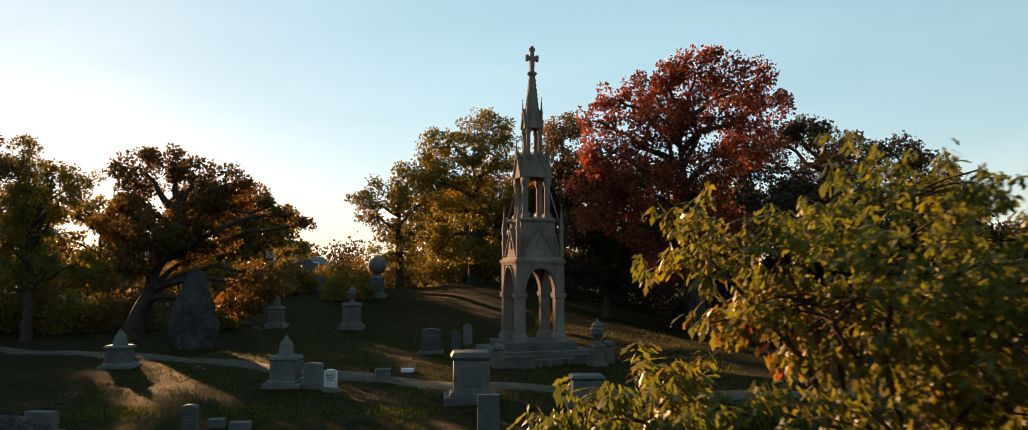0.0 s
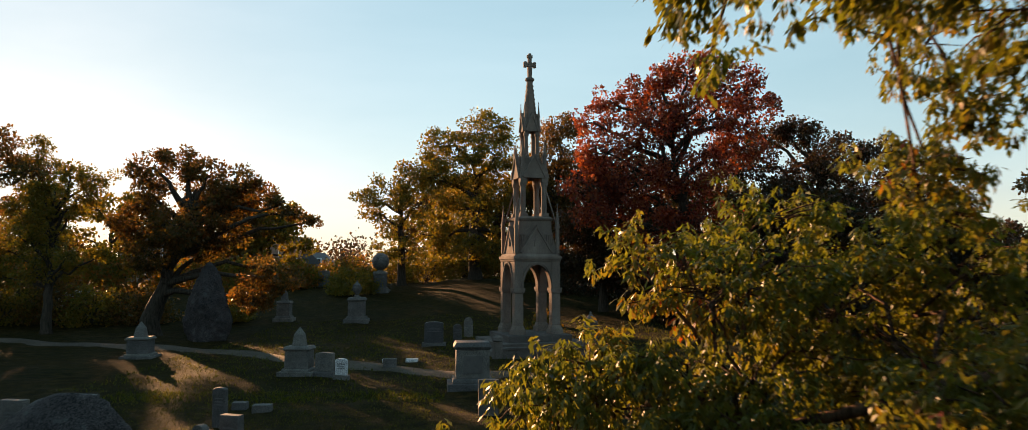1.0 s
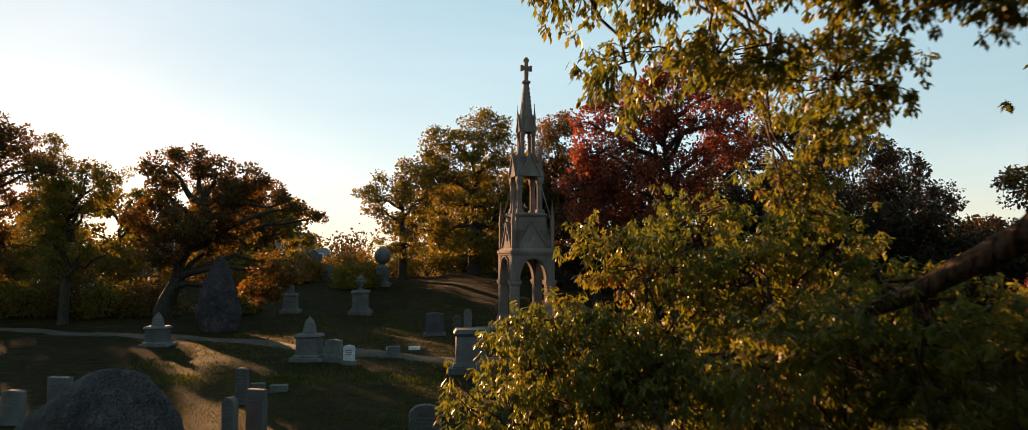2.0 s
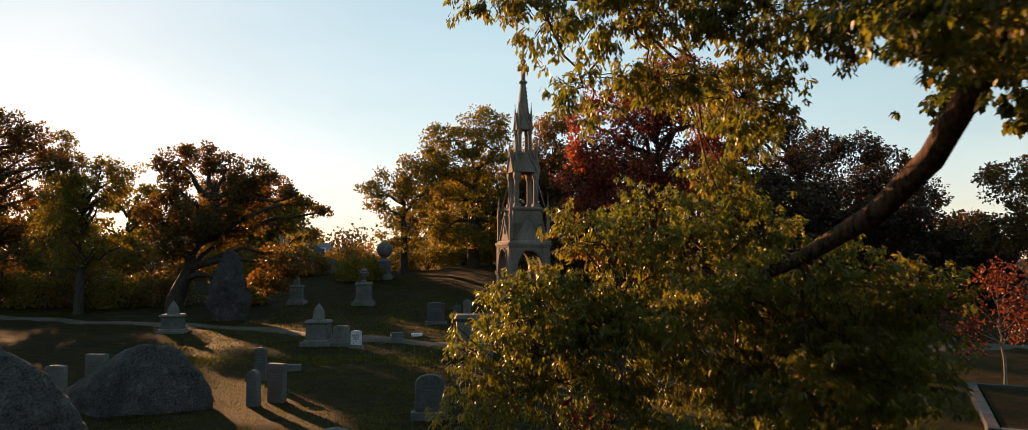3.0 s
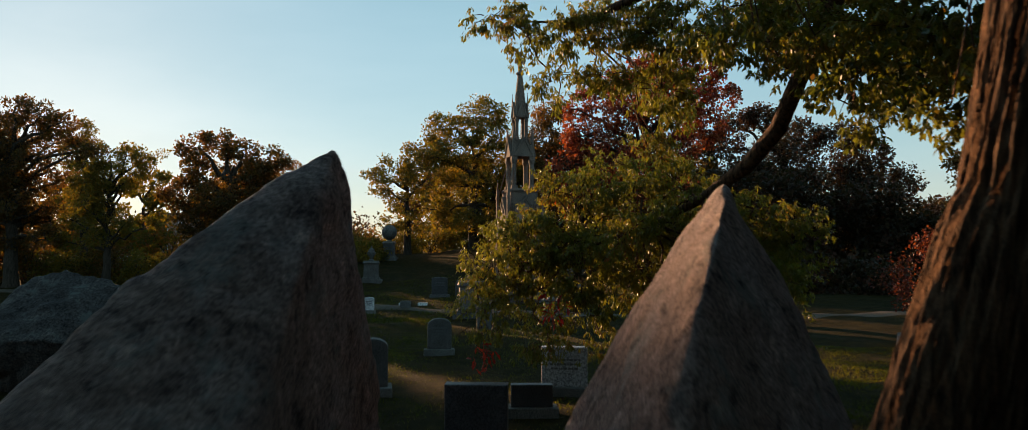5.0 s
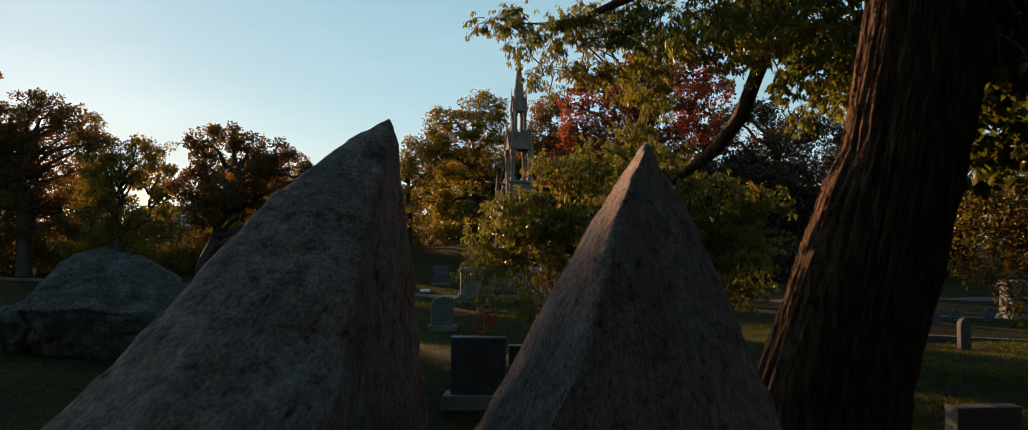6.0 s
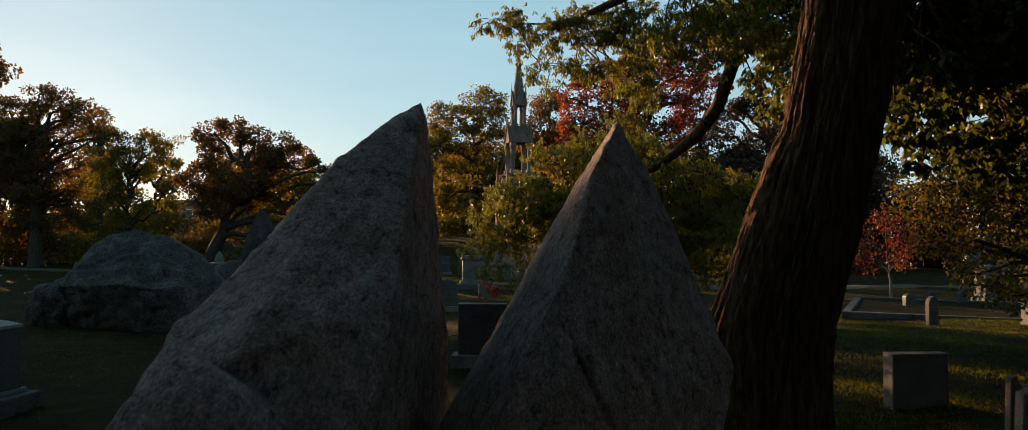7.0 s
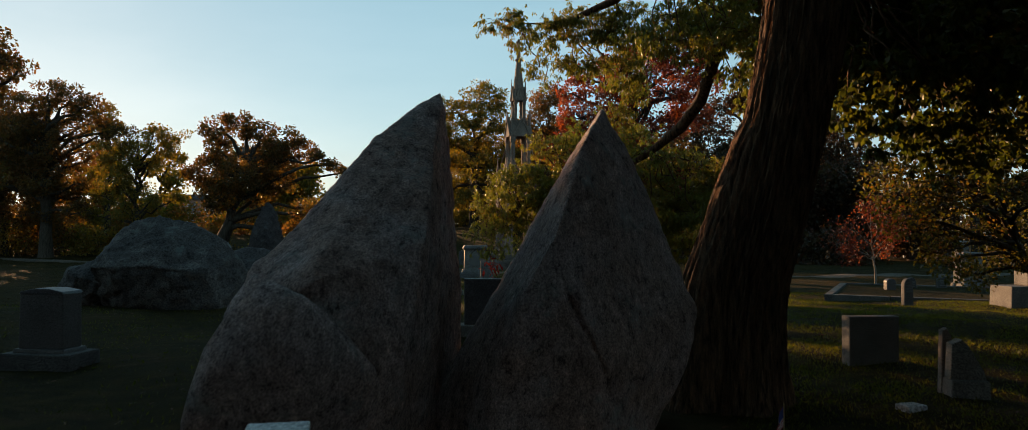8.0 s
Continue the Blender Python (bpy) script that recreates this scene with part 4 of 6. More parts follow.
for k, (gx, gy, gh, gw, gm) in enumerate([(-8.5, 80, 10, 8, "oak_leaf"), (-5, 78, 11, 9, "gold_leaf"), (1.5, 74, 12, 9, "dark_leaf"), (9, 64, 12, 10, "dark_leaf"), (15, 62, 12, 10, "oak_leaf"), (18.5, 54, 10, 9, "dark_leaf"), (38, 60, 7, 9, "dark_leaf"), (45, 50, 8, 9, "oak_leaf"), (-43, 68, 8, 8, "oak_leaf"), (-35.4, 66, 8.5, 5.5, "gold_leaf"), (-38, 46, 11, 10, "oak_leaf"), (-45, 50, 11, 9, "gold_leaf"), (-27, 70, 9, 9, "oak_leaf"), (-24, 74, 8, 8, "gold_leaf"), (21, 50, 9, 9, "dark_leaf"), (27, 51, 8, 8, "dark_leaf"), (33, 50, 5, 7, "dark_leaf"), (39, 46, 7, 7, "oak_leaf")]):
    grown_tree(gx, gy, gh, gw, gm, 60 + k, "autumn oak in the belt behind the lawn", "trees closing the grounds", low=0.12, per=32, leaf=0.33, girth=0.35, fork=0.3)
# unseen oaks added behind and beside the camera to cut the skylight
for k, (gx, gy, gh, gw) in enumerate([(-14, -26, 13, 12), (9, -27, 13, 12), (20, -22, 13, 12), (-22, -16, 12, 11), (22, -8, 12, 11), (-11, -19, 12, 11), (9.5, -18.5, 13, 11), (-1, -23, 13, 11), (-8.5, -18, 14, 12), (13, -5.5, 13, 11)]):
    grown_tree(gx, gy, gh, gw, "dark_leaf", 80 + k, "unseen dark oak added on the near side to block skylight", "trees on the near side", low=0.15, per=14, leaf=0.6, girth=0.4, fork=0.3)


def shrub(name, x, y, r, h, mat, seed, label, leaf=0.2, n=1800):
    """A rounded shrub: stems and a shell of leaf clumps."""
    rng = np.random.default_rng(seed)
    z = float(height(x, y))
    t = thing(name, x, y, z, 0, label, "shrub", "shrubs")
    stems = [bend((0, 0, -0.1), (rng.uniform(-0.6, 0.6) * r, rng.uniform(-0.6, 0.6) * r, h * rng.uniform(0.5, 0.8)), 0.05, 0.015, 0.05, rng, 4) for _ in range(9)]
    V, T = tubes(stems, 5)
    fast_mesh("stem_tangle", V, T, "bark_far", t, kind="stuff")
    c = rng.normal(0, 1, (60, 3))
    c /= np.linalg.norm(c, axis=1, keepdims=True)
    c[:, 2] = np.abs(c[:, 2])
    c = c * rng.uniform(0.6, 1.0, (60, 1)) * np.array((r, r, h * 0.88))
    pick = rng.integers(0, 60, n)
    P = c[pick] + rng.normal(0, 0.13 * (r + h) * 0.5, (n, 3))
    P[:, 2] = np.maximum(P[:, 2], 0.05)
    V, T = spread(FAR_LEAF, FAR_TRI, P, rng.normal(0, 1, (n, 3)), rng.uniform(0, 6.28, n), leaf * rng.uniform(0.6, 1.3, n))
    fast_mesh("foliage", V, T, mat, t, kind="stuff")


shrub("shrub", -14.2, 68, 2.8, 2.7, "shrub_leaf", 31, "rusty autumn shrub on the knoll", 0.2, 4600)
shrub("shrub", -17.2, 72, 2.2, 2.1, "shrub_leaf", 39, "dull rusty autumn shrub on the knoll", 0.2, 3600)
shrub("shrub", -12.0, 61, 1.6, 1.7, "shrub_leaf", 32, "rounded yellow-green shrub on the knoll", 0.2, 2600)
shrub("shrub", 1.75, 39.5, 0.8, 1.8, "shrub_leaf", 33, "sunlit evergreen bush behind the spire", 0.16, 1300)
shrub("shrub", -12.2, 57, 2.0, 2.1, "gold_leaf", 34, "rounded yellow-green bush on the knoll", 0.16, 5200)
for k, (sx, sy, sr, sh) in enumerate([(-11.5, 71, 2.4, 3.0), (-8.0, 70, 2.6, 3.4), (-4.6, 71, 2.8, 3.6), (-1.2, 70, 2.6, 3.2), (2.2, 69, 2.8, 3.6), (5.6, 58, 2.6, 3.0), (9.5, 56, 2.8, 3.0), (13.5, 55, 2.8, 3.0)]):
    shrub("shrub", sx, sy, sr, sh, "gold_leaf" if k < 5 else "dark_leaf", 180 + k, "unkempt autumn thicket beneath the trees", 0.22, 3000)
for k, (sx, sy, sr, sh) in enumerate([(-37, 45, 2.6, 3.2), (-33.5, 45.5, 2.4, 3.4), (-30.5, 45, 2.2, 2.8), (-27.8, 45.5, 2.2, 3.2), (-25.2, 45, 2.0, 2.6), (-22.6, 45.5, 2.0, 2.2), (-17.6, 46, 1.8, 1.8)]):
    shrub("shrub", sx, sy, sr, sh, "oak_leaf" if k % 2 else "gold_leaf", 200 + k, "dense brown undergrowth between the oaks", 0.17, 3600)
for k, (sx, sy, sr, sh) in enumerate([(-40, 60, 3.6, 3.4), (-35, 61, 3.4, 3.0), (-30, 60, 3.2, 3.3), (-25.5, 61, 3.2, 2.8), (-21, 60, 3.0, 3.0), (-17.6, 61, 2.4, 2.2), (-45, 56, 4, 3.6)]):
    shrub("shrub", sx, sy, sr, sh, "shrub_leaf", 40 + k, "orange and yellow autumn thicket beneath the oaks", 0.28, 2600)
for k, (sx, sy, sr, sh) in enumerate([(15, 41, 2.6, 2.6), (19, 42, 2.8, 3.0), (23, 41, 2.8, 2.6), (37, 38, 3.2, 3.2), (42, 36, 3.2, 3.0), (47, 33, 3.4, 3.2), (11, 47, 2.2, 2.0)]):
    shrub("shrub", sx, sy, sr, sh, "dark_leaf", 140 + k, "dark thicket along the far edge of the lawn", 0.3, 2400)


def far_woods():
    """A broken wall of distant woodland all round."""
    rng = np.random.default_rng(77)
    P = []
    for _ in range(800):
        a = rng.uniform(0, 2 * np.pi) if rng.random() < 0.4 else rng.uniform(-0.75, 0.75)
        R = rng.uniform(150, 210)
        x, y = R * math.sin(a), R * math.cos(a)
        if -0.2 < math.atan2(x, y) < -0.14 and y > 0:
            continue
        top = 5 + 4 * (0.5 + 0.5 * math.sin(a * 23)) * rng.uniform(0.4, 1)
        P.append(np.array((x, y, rng.uniform(0.5, top))) + rng.normal(0, 1, (64, 3)) * np.array((2.6, 2.6, 1.0)))
    P = np.concatenate(P)
    n = len(P)
    V, T = spread(FAR_LEAF, FAR_TRI, P, rng.normal(0, 1, (n, 3)), rng.uniform(0, 6.28, n), rng.uniform(0.55, 0.95, n))
    tagged(fast_mesh("distant_woods", V, T, "dark_leaf"), "distant belt of autumn woodland round the grounds", "woods", kind="stuff")


far_woods()

# ---- the near tree, with its drooping boughs ----


def near_tree():
    rng = np.random.default_rng(5)
    bx, by, bz = 2.68, -4.7, 0.15
    t = thing("oak_tree", bx, by, bz, 0, "old oak with furrowed bark and drooping olive-gold boughs", "tree")
    o = np.array((bx, by, bz))
    # trunk: two stems grown together, with deep furrows
    S, L = 300, 190
    V, T = [], []
    for i in range(L + 1):
        s = i / L
        z = -0.3 + 9.3 * s
        cx = float(np.interp(z, (0, 0.8, 1.4, 2.1, 3.0, 3.95, 5.5, 7.5, 9.5), (0.04, 0.09, 0.15, 0.34, 0.53, 0.73, 0.92, 1.1, 1.25)))
        flare = math.exp(-max(z, 0) / 0.4)
        r = float(np.interp(z, (0, 1.5, 3.0, 4.0, 9.0), (0.36, 0.34, 0.37, 0.38, 0.34))) + 0.14 * flare
        # the lesser stem, which joins the greater at twice a man's height
        off = float(np.interp(z, (0, 1.4, 2.2, 2.9, 3.4), (0.42, 0.38, 0.31, 0.18, 0.02)))
        r2 = float(np.interp(z, (0, 1.4, 2.2, 2.9, 3.4), (0.27, 0.26, 0.26, 0.27, 0.25))) + 0.1 * flare
        for j in range(S):
            a = 2 * math.pi * j / S
            ca, sa = math.cos(a), math.sin(a)
            f = 0.04 * (0.5 - abs(noise.noise(Vector((ca * 7 + z * 0.1, sa * 7, z * 0.5))))) + 0.075 * (0.5 - abs(noise.noise(Vector((ca * 19 + 0.3 * math.sin(z * 2), sa * 19, z * 1.1 + 7))))) + 0.035 * (0.5 - abs(noise.noise(Vector((ca * 38, sa * 38, z * 3.0 + 3))))) + 0.008 * noise.noise(Vector((ca * 60, sa * 60, z * 20)))
            side_on = (off * math.sin(a - 3.25)) ** 2
            other = off * math.cos(a - 3.25) + math.sqrt(r2 * r2 - side_on) if side_on < r2 * r2 else 0.0
            root = 0.12 * flare * max(0.0, math.cos(5 * a + 0.6)) ** 2
            rr = max(r + 0.015 * math.cos(3 * a + 0.3 * z), other) + f + root
            V.append((cx + rr * math.cos(a), rr * math.sin(a), z))
    for i in range(L):
        for j in range(S):
            a, b, c, d = i * S + j, i * S + (j + 1) % S, (i + 1) * S + (j + 1) % S, (i + 1) * S + j
            T += [(a, b, c), (a, c, d)]
    fast_mesh("trunk", np.array(V), np.array(T), "bark", t, smooth=True)
    # the main bough comes forward, elbows and droops
    spine = [((3.3, -4.6, 6.4), 0.2), ((3.75, -2.8, 6.8), 0.17), ((3.95, -1.2, 6.4), 0.14), ((3.95, -0.3, 5.6), 0.09), ((3.78, 0.25, 4.95), 0.1), ((3.7, 0.8, 4.42), 0.11), ((3.45, 1.25, 4.0), 0.1), ((2.98, 1.78, 3.6), 0.07), ((2.4, 2.4, 3.25), 0.045), ((1.4, 2.9, 2.9), 0.025), ((0.5, 2.9, 2.5), 0.015)]
    V, T = tubes([[(np.array(p) - o, r) for p, r in spine]], 12, 0.05, 2)
    fast_mesh("bough", V, T, "bark", t, smooth=True)
    upper = [((3.35, -4.6, 7.0), 0.2), ((3.2, -2.5, 7.4), 0.16), ((2.8, -0.6, 7.0), 0.12), ((2.2, 0.8, 6.2), 0.08), ((1.3, 1.3, 5.9), 0.045), ((0.4, 1.1, 5.85), 0.015)]
    V, T = tubes([[(np.array(p) - o, r) for p, r in upper]], 10, 0.05, 3)
    fast_mesh("bough", V, T, "bark", t, smooth=True)
    side = [((3.2, -4.6, 5.0), 0.11), ((4.4, -3.4, 5.3), 0.09), ((5.6, -1.6, 5.2), 0.07), ((6.9, -0.8, 4.9), 0.06), ((8.2, 0.2, 4.4), 0.04), ((9.5, 3.0, 3.7), 0.03), ((10.8, 4.8, 2.8), 0.015)]
    V, T = tubes([[(np.array(p) - o, r) for p, r in side]], 10, 0.05, 4)
    fast_mesh("bough", V, T, "bark", t, smooth=True)
    low_masses = [(0.15, 2.6, 2.48, 0.54, 0.5), (-0.05, 2.2, 1.95, 0.39, 0.43), (0.79, 2.8, 2.29, 0.64, 0.6), (0.71, 3.2, 3.0, 0.66, 0.5), (1.5, 3.4, 3.78, 0.62, 0.42), (1.41, 2.6, 2.66, 0.63, 0.68), (1.28, 2.2, 1.99, 0.39, 0.39), (2.31, 3.6, 3.6, 0.75, 0.55), (2.29, 3.0, 2.64, 0.75, 0.65), (3.1, 3.6, 3.9, 0.65, 0.45), (3.14, 3.0, 2.92, 0.75, 0.65), (2.96, 2.5, 2.05, 0.45, 0.45), (3.98, 3.0, 3.3, 0.75, 0.56), (3.54, 2.2, 2.51, 0.69, 0.52)]
    low_masses += [(3.4, 3.5, 1.66, 0.55, 0.35), (4.2, 3.5, 1.7, 0.6, 0.35), (4.7, 3.4, 2.2, 0.5, 0.4), (3.9, 3.3, 2.15, 0.5, 0.35), (0.9, 2.4, 1.55, 0.4, 0.3), (1.7, 2.5, 1.6, 0.4, 0.3)]
    low_masses += [(0.5, 3.0, 3.32, 0.26, 0.2), (0.85, 2.8, 3.38, 0.26, 0.2), (1.15, 3.1, 3.3, 0.3, 0.22), (1.5, 2.8, 3.32, 0.3, 0.22), (1.85, 3.0, 3.4, 0.32, 0.22), (2.2, 2.7, 3.2, 0.32, 0.25), (1.0, 2.5, 2.95, 0.3, 0.25), (0.6, 2.5, 2.75, 0.3, 0.25), (2.7, 2.6, 3.3, 0.35, 0.25), (1.5, 2.4, 2.9, 0.3, 0.25)]
    low_masses += [(1.9, 4.0, 4.25, 0.45, 0.28), (1.35, 3.9, 4.02, 0.42, 0.26), (2.6, 4.0, 4.05, 0.45, 0.22), (0.98, 3.9, 4.0, 0.32, 0.22), (2.55, 1.7, 3.45, 0.35, 0.22), (2.0, 2.0, 3.15, 0.35, 0.25), (3.0, 1.45, 3.35, 0.3, 0.24), (0.2, 2.8, 3.15, 0.3, 0.28), (0.55, 2.9, 3.2, 0.38, 0.28), (1.9, 1.6, 3.1, 0.35, 0.3), (2.3, 1.75, 3.3, 0.4, 0.3), (3.76, 2.5, 2.76, 0.68, 0.47), (4.6, 2.8, 3.07, 0.56, 0.56), (3.79, 1.6, 2.46, 0.53, 0.36), (2.91, 1.6, 2.4, 0.53, 0.3)]
    high_masses = [(0.14, 1.0, 5.9, 0.34, 0.27), (0.56, 1.0, 5.62, 0.38, 0.27), (1.12, 1.2, 5.8, 0.47, 0.35), (1.76, 1.2, 5.88, 0.55, 0.35), (2.43, 1.0, 5.75, 0.54, 0.46), (3.08, 0.6, 5.63, 0.59, 0.44), (3.65, 0.0, 5.4, 0.55, 0.41), (0.87, 1.0, 5.05, 0.27, 0.23), (1.54, 1.4, 5.21, 0.48, 0.28), (2.4, 1.6, 5.09, 0.5, 0.4)]
    side_masses = [(6.6, -1.0, 5.16, 1.0, 0.6), (7.91, -0.5, 4.67, 0.83, 0.7), (5.56, -1.5, 4.93, 0.57, 0.57)]
    side_masses += [(5.0, -2.6, 4.7, 0.6, 0.5), (6.0, -2.2, 5.6, 0.9, 0.6), (7.4, -1.8, 5.7, 1.0, 0.6), (8.8, -0.8, 5.4, 1.0, 0.7), (9.4, 0.6, 4.6, 1.0, 0.7), (4.6, -1.8, 5.6, 0.7, 0.5), (8.0, 1.4, 5.4, 1.2, 0.8), (5.8, 1.0, 5.4, 1.0, 0.6), (4.6, 1.2, 6.0, 1.0, 0.6), (5.6, 2.6, 5.6, 1.0, 0.7)]
    side_masses += [(6.25, -2.0, 4.81, 0.6, 0.5), (6.9, -2.0, 4.44, 0.65, 0.45), (7.4, -2.0, 4.9, 0.7, 0.5), (6.05, -2.0, 4.4, 0.45, 0.4), (7.0, -2.0, 5.35, 0.8, 0.5), (8.2, -1.6, 4.3, 0.7, 0.5), (8.3, -1.6, 5.0, 0.7, 0.5), (5.3, -2.4, 5.2, 0.6, 0.45)]
    side_masses += [(5.0, -2.0, 4.15, 0.42, 0.4), (4.9, -2.2, 4.7, 0.4, 0.4)]
    side_masses += [(5.0, -2.6, 4.4, 0.45, 0.4), (5.6, -2.6, 4.7, 0.45, 0.4)]
    side_masses += [(4.99, -1.81, 4.57, 0.28, 0.20), (5.29, -1.45, 4.21, 0.29, 0.20), (5.41, -1.66, 3.84, 0.24, 0.17), (5.91, -1.38, 4.08, 0.34, 0.23), (6.03, -1.35, 3.65, 0.27, 0.19), (6.05, -2.02, 3.83, 0.32, 0.22), (6.09, -2.08, 3.39, 0.25, 0.18), (7.04, -1.10, 3.84, 0.34, 0.24), (6.83, -1.79, 3.34, 0.28, 0.20), (7.09, -1.82, 3.78, 0.32, 0.23), (7.93, -0.91, 3.52, 0.33, 0.23), (7.84, -1.54, 3.73, 0.33, 0.23), (7.98, -1.10, 3.14, 0.30, 0.21), (6.74, -1.53, 3.15, 0.20, 0.14), (5.74, -1.33, 4.68, 0.34, 0.24), (6.02, -1.92, 4.36, 0.32, 0.22), (6.91, -1.34, 4.39, 0.34, 0.24), (7.67, -1.06, 4.45, 0.35, 0.24), (7.89, -1.47, 4.37, 0.33, 0.23), (5.93, -1.21, 3.34, 0.14, 0.10), (7.46, -1.29, 3.07, 0.23, 0.16)]
    side_masses += [(5.63, -3.58, 4.64, 0.4, 0.32), (6.56, -3.11, 4.78, 0.44, 0.35), (4.44, -3.03, 4.16, 0.33, 0.26), (4.79, -3.51, 4.1, 0.38, 0.3), (5.45, -3.46, 4.08, 0.39, 0.31), (6.05, -3.53, 4.1, 0.4, 0.32), (6.39, -3.79, 3.97, 0.33, 0.26), (4.47, -3.42, 3.56, 0.31, 0.25), (4.87, -3.66, 3.48, 0.35, 0.28), (5.51, -3.64, 3.53, 0.37, 0.3), (6.09, -3.72, 3.48, 0.34, 0.27), (5.57, -3.09, 3.16, 0.28, 0.22), (6.07, -3.48, 3.08, 0.24, 0.19)]
    high_masses += [(1.0, 1.8, 4.95, 0.16, 0.1)]
    high_masses += [(2.55, 2.8, 4.55, 0.3, 0.28), (2.78, 2.9, 4.9, 0.34, 0.3), (2.62, 2.9, 5.3, 0.34, 0.3), (2.5, 2.8, 4.27, 0.2, 0.22)]
    front_masses = [(4.17, -2.2, 4.79, 0.26, 0.2), (4.15, -2.6, 4.41, 0.24, 0.2), (4.34, -2.4, 4.88, 0.26, 0.2), (4.25, -2.0, 4.38, 0.24, 0.18), (3.9, -1.0, 4.7, 0.48, 0.36), (3.9, -2.0, 4.9, 0.51, 0.31), (3.6, -3.2, 4.0, 0.24, 0.3), (4.4, -0.5, 4.3, 0.38, 0.32), (3.25, -0.8, 4.8, 0.3, 0.17), (2.45, -1.3, 5.05, 0.42, 0.26), (2.8, -1.2, 5.0, 0.36, 0.24), (3.35, -1.3, 5.02, 0.42, 0.26), (3.75, -1.0, 5.2, 0.4, 0.26), (2.9, -0.4, 5.6, 0.5, 0.3), (3.5, -1.6, 5.6, 0.5, 0.3)]
    # crown above the view, filled out with unseen masses to block skylight
    shade_masses = [(2.4, -1.5, 7.8, 1.4, 0.7), (4.6, -2.5, 7.6, 1.6, 0.8), (3.2, -5, 9.0, 2.0, 1.0), (1.4, -5.4, 8.2, 1.6, 0.8), (5.6, -5.6, 8, 1.8, 0.9), (6.8, -2.8, 7.2, 1.6, 0.8), (3.6, 0.6, 7.4, 1.4, 0.7), (8, -4.5, 6.8, 1.6, 0.8), (-0.8, -5.0, 8.0, 1.5, 0.7), (0.4, -7.6, 7.6, 1.7, 0.8), (2.8, -8.4, 7.6, 1.8, 0.8), (5.2, -8.6, 7.4, 1.8, 0.8), (-1.4, -8.2, 7.4, 1.5, 0.7), (1.5, -10.8, 7.0, 1.7, 0.7), (4.4, -11, 7.0, 1.7, 0.7), (7.4, -7.6, 7.0, 1.7, 0.8), (0.6, -3.2, 7.8, 1.5, 0.7), (1.6, -6.4, 8.4, 1.8, 0.9), (-2.6, -6.2, 7.4, 1.5, 0.7), (-0.4, -10.2, 7.2, 1.6, 0.7), (3.0, -13.2, 6.8, 1.7, 0.7), (-3.0, -9.4, 7.0, 1.5, 0.7), (6.2, -7.4, 6.4, 1.6, 0.8), (8.2, -6.0, 6.2, 1.6, 0.8), (6.5, -9.0, 5.8, 1.8, 0.8), (9.0, -8.0, 5.2, 1.6, 0.8)]

    def foliage(masses, spine_pts, density, name, leaf, shape, shape_tri, single=False, spray=0.11, mat="near_leaf"):
        """Twigs from the bough into every mass, each tipped with a drooping rosette of leaves."""
        A = np.array([p for p, r in spine_pts])
        twigs, P, D, S, W = [], [], [], [], []
        for x, y, z, rx, rz in masses:
            c = np.array((x, y, z))
            start = A[np.argmin(np.linalg.norm(A - c, axis=1))]
            twigs.append([(p - o, r) for p, r in bend(start, c, 0.022, 0.009, 0.08, rng, 6, 0.1)])
            k = int(density * rx * rx * rz) + 14
            sprays = []                 # every mass is a few loose sprays with gaps between them
            for _ in range(max(4, k // 9)):
                u = rng.normal(0, 1, 3)
                u /= np.linalg.norm(u)
                sprays.append((u, c + u * rng.uniform(0.3, 1.0) ** 0.5 * np.array((rx, rx * 0.85, rz))))
                if rng.random() < 0.45:
                    twigs.append([(p - o, r) for p, r in bend(c, sprays[-1][1], 0.007, 0.003, 0.06, rng, 4, 0.14)])
            for _ in range(k):
                u, q = sprays[rng.integers(len(sprays))]
                q = q + rng.normal(0, 1, 3) * np.array((1, 1, 0.6)) * spray
                if abs(q[0] - 0.2) < 0.42 and q[2] > 2.9 and q[1] < 1.6 and q[2] < 5.0:
                    continue
                if rng.random() < 0.12:
                    twigs.append([(p - o, r) for p, r in bend(c + (q - c) * 0.5, q, 0.008, 0.004, 0.04, rng, 3)])
                m = rng.integers(8, 13)
                az = rng.uniform(0, 2 * np.pi) + np.arange(m) * 2.4
                drop = rng.uniform(-1.9, -0.2, m)
                out = np.stack([np.cos(az), np.sin(az), drop], 1) + u * 0.35
                P.append(q - o + rng.normal(0, 0.018, (m, 3)))
                D.append(out)
                S.append(leaf * rng.uniform(0.65, 1.15, m))
        V, T = tubes(twigs, 3)
        fast_mesh("twig_spray", V, T, "bark", t, kind="stuff")
        P, D, S = np.concatenate(P), np.concatenate(D), np.concatenate(S)
        roll = rng.normal(0, 0.5, len(P))
        W = P + o
        apart = np.zeros(len(P), bool)
        if single:                      # the leaves at the tip of the bough hang one by one
            apart[np.flatnonzero((W[:, 0] < 0.75) & (W[:, 1] < 2.9) & (W[:, 2] > 2.0))[:300]] = True
            leaf_mesh = bpy.data.meshes.new("leaf")
            leaf_mesh.from_pydata(LOBED.tolist(), [], LOBED_TRI.tolist())
            leaf_mesh.materials.append(MAT["near_leaf_single"])
            R = frames_from(D[apart], roll[apart])
            for m, p, k in zip(R, P[apart], S[apart]):
                one = new("leaf", leaf_mesh)
                one.parent = t
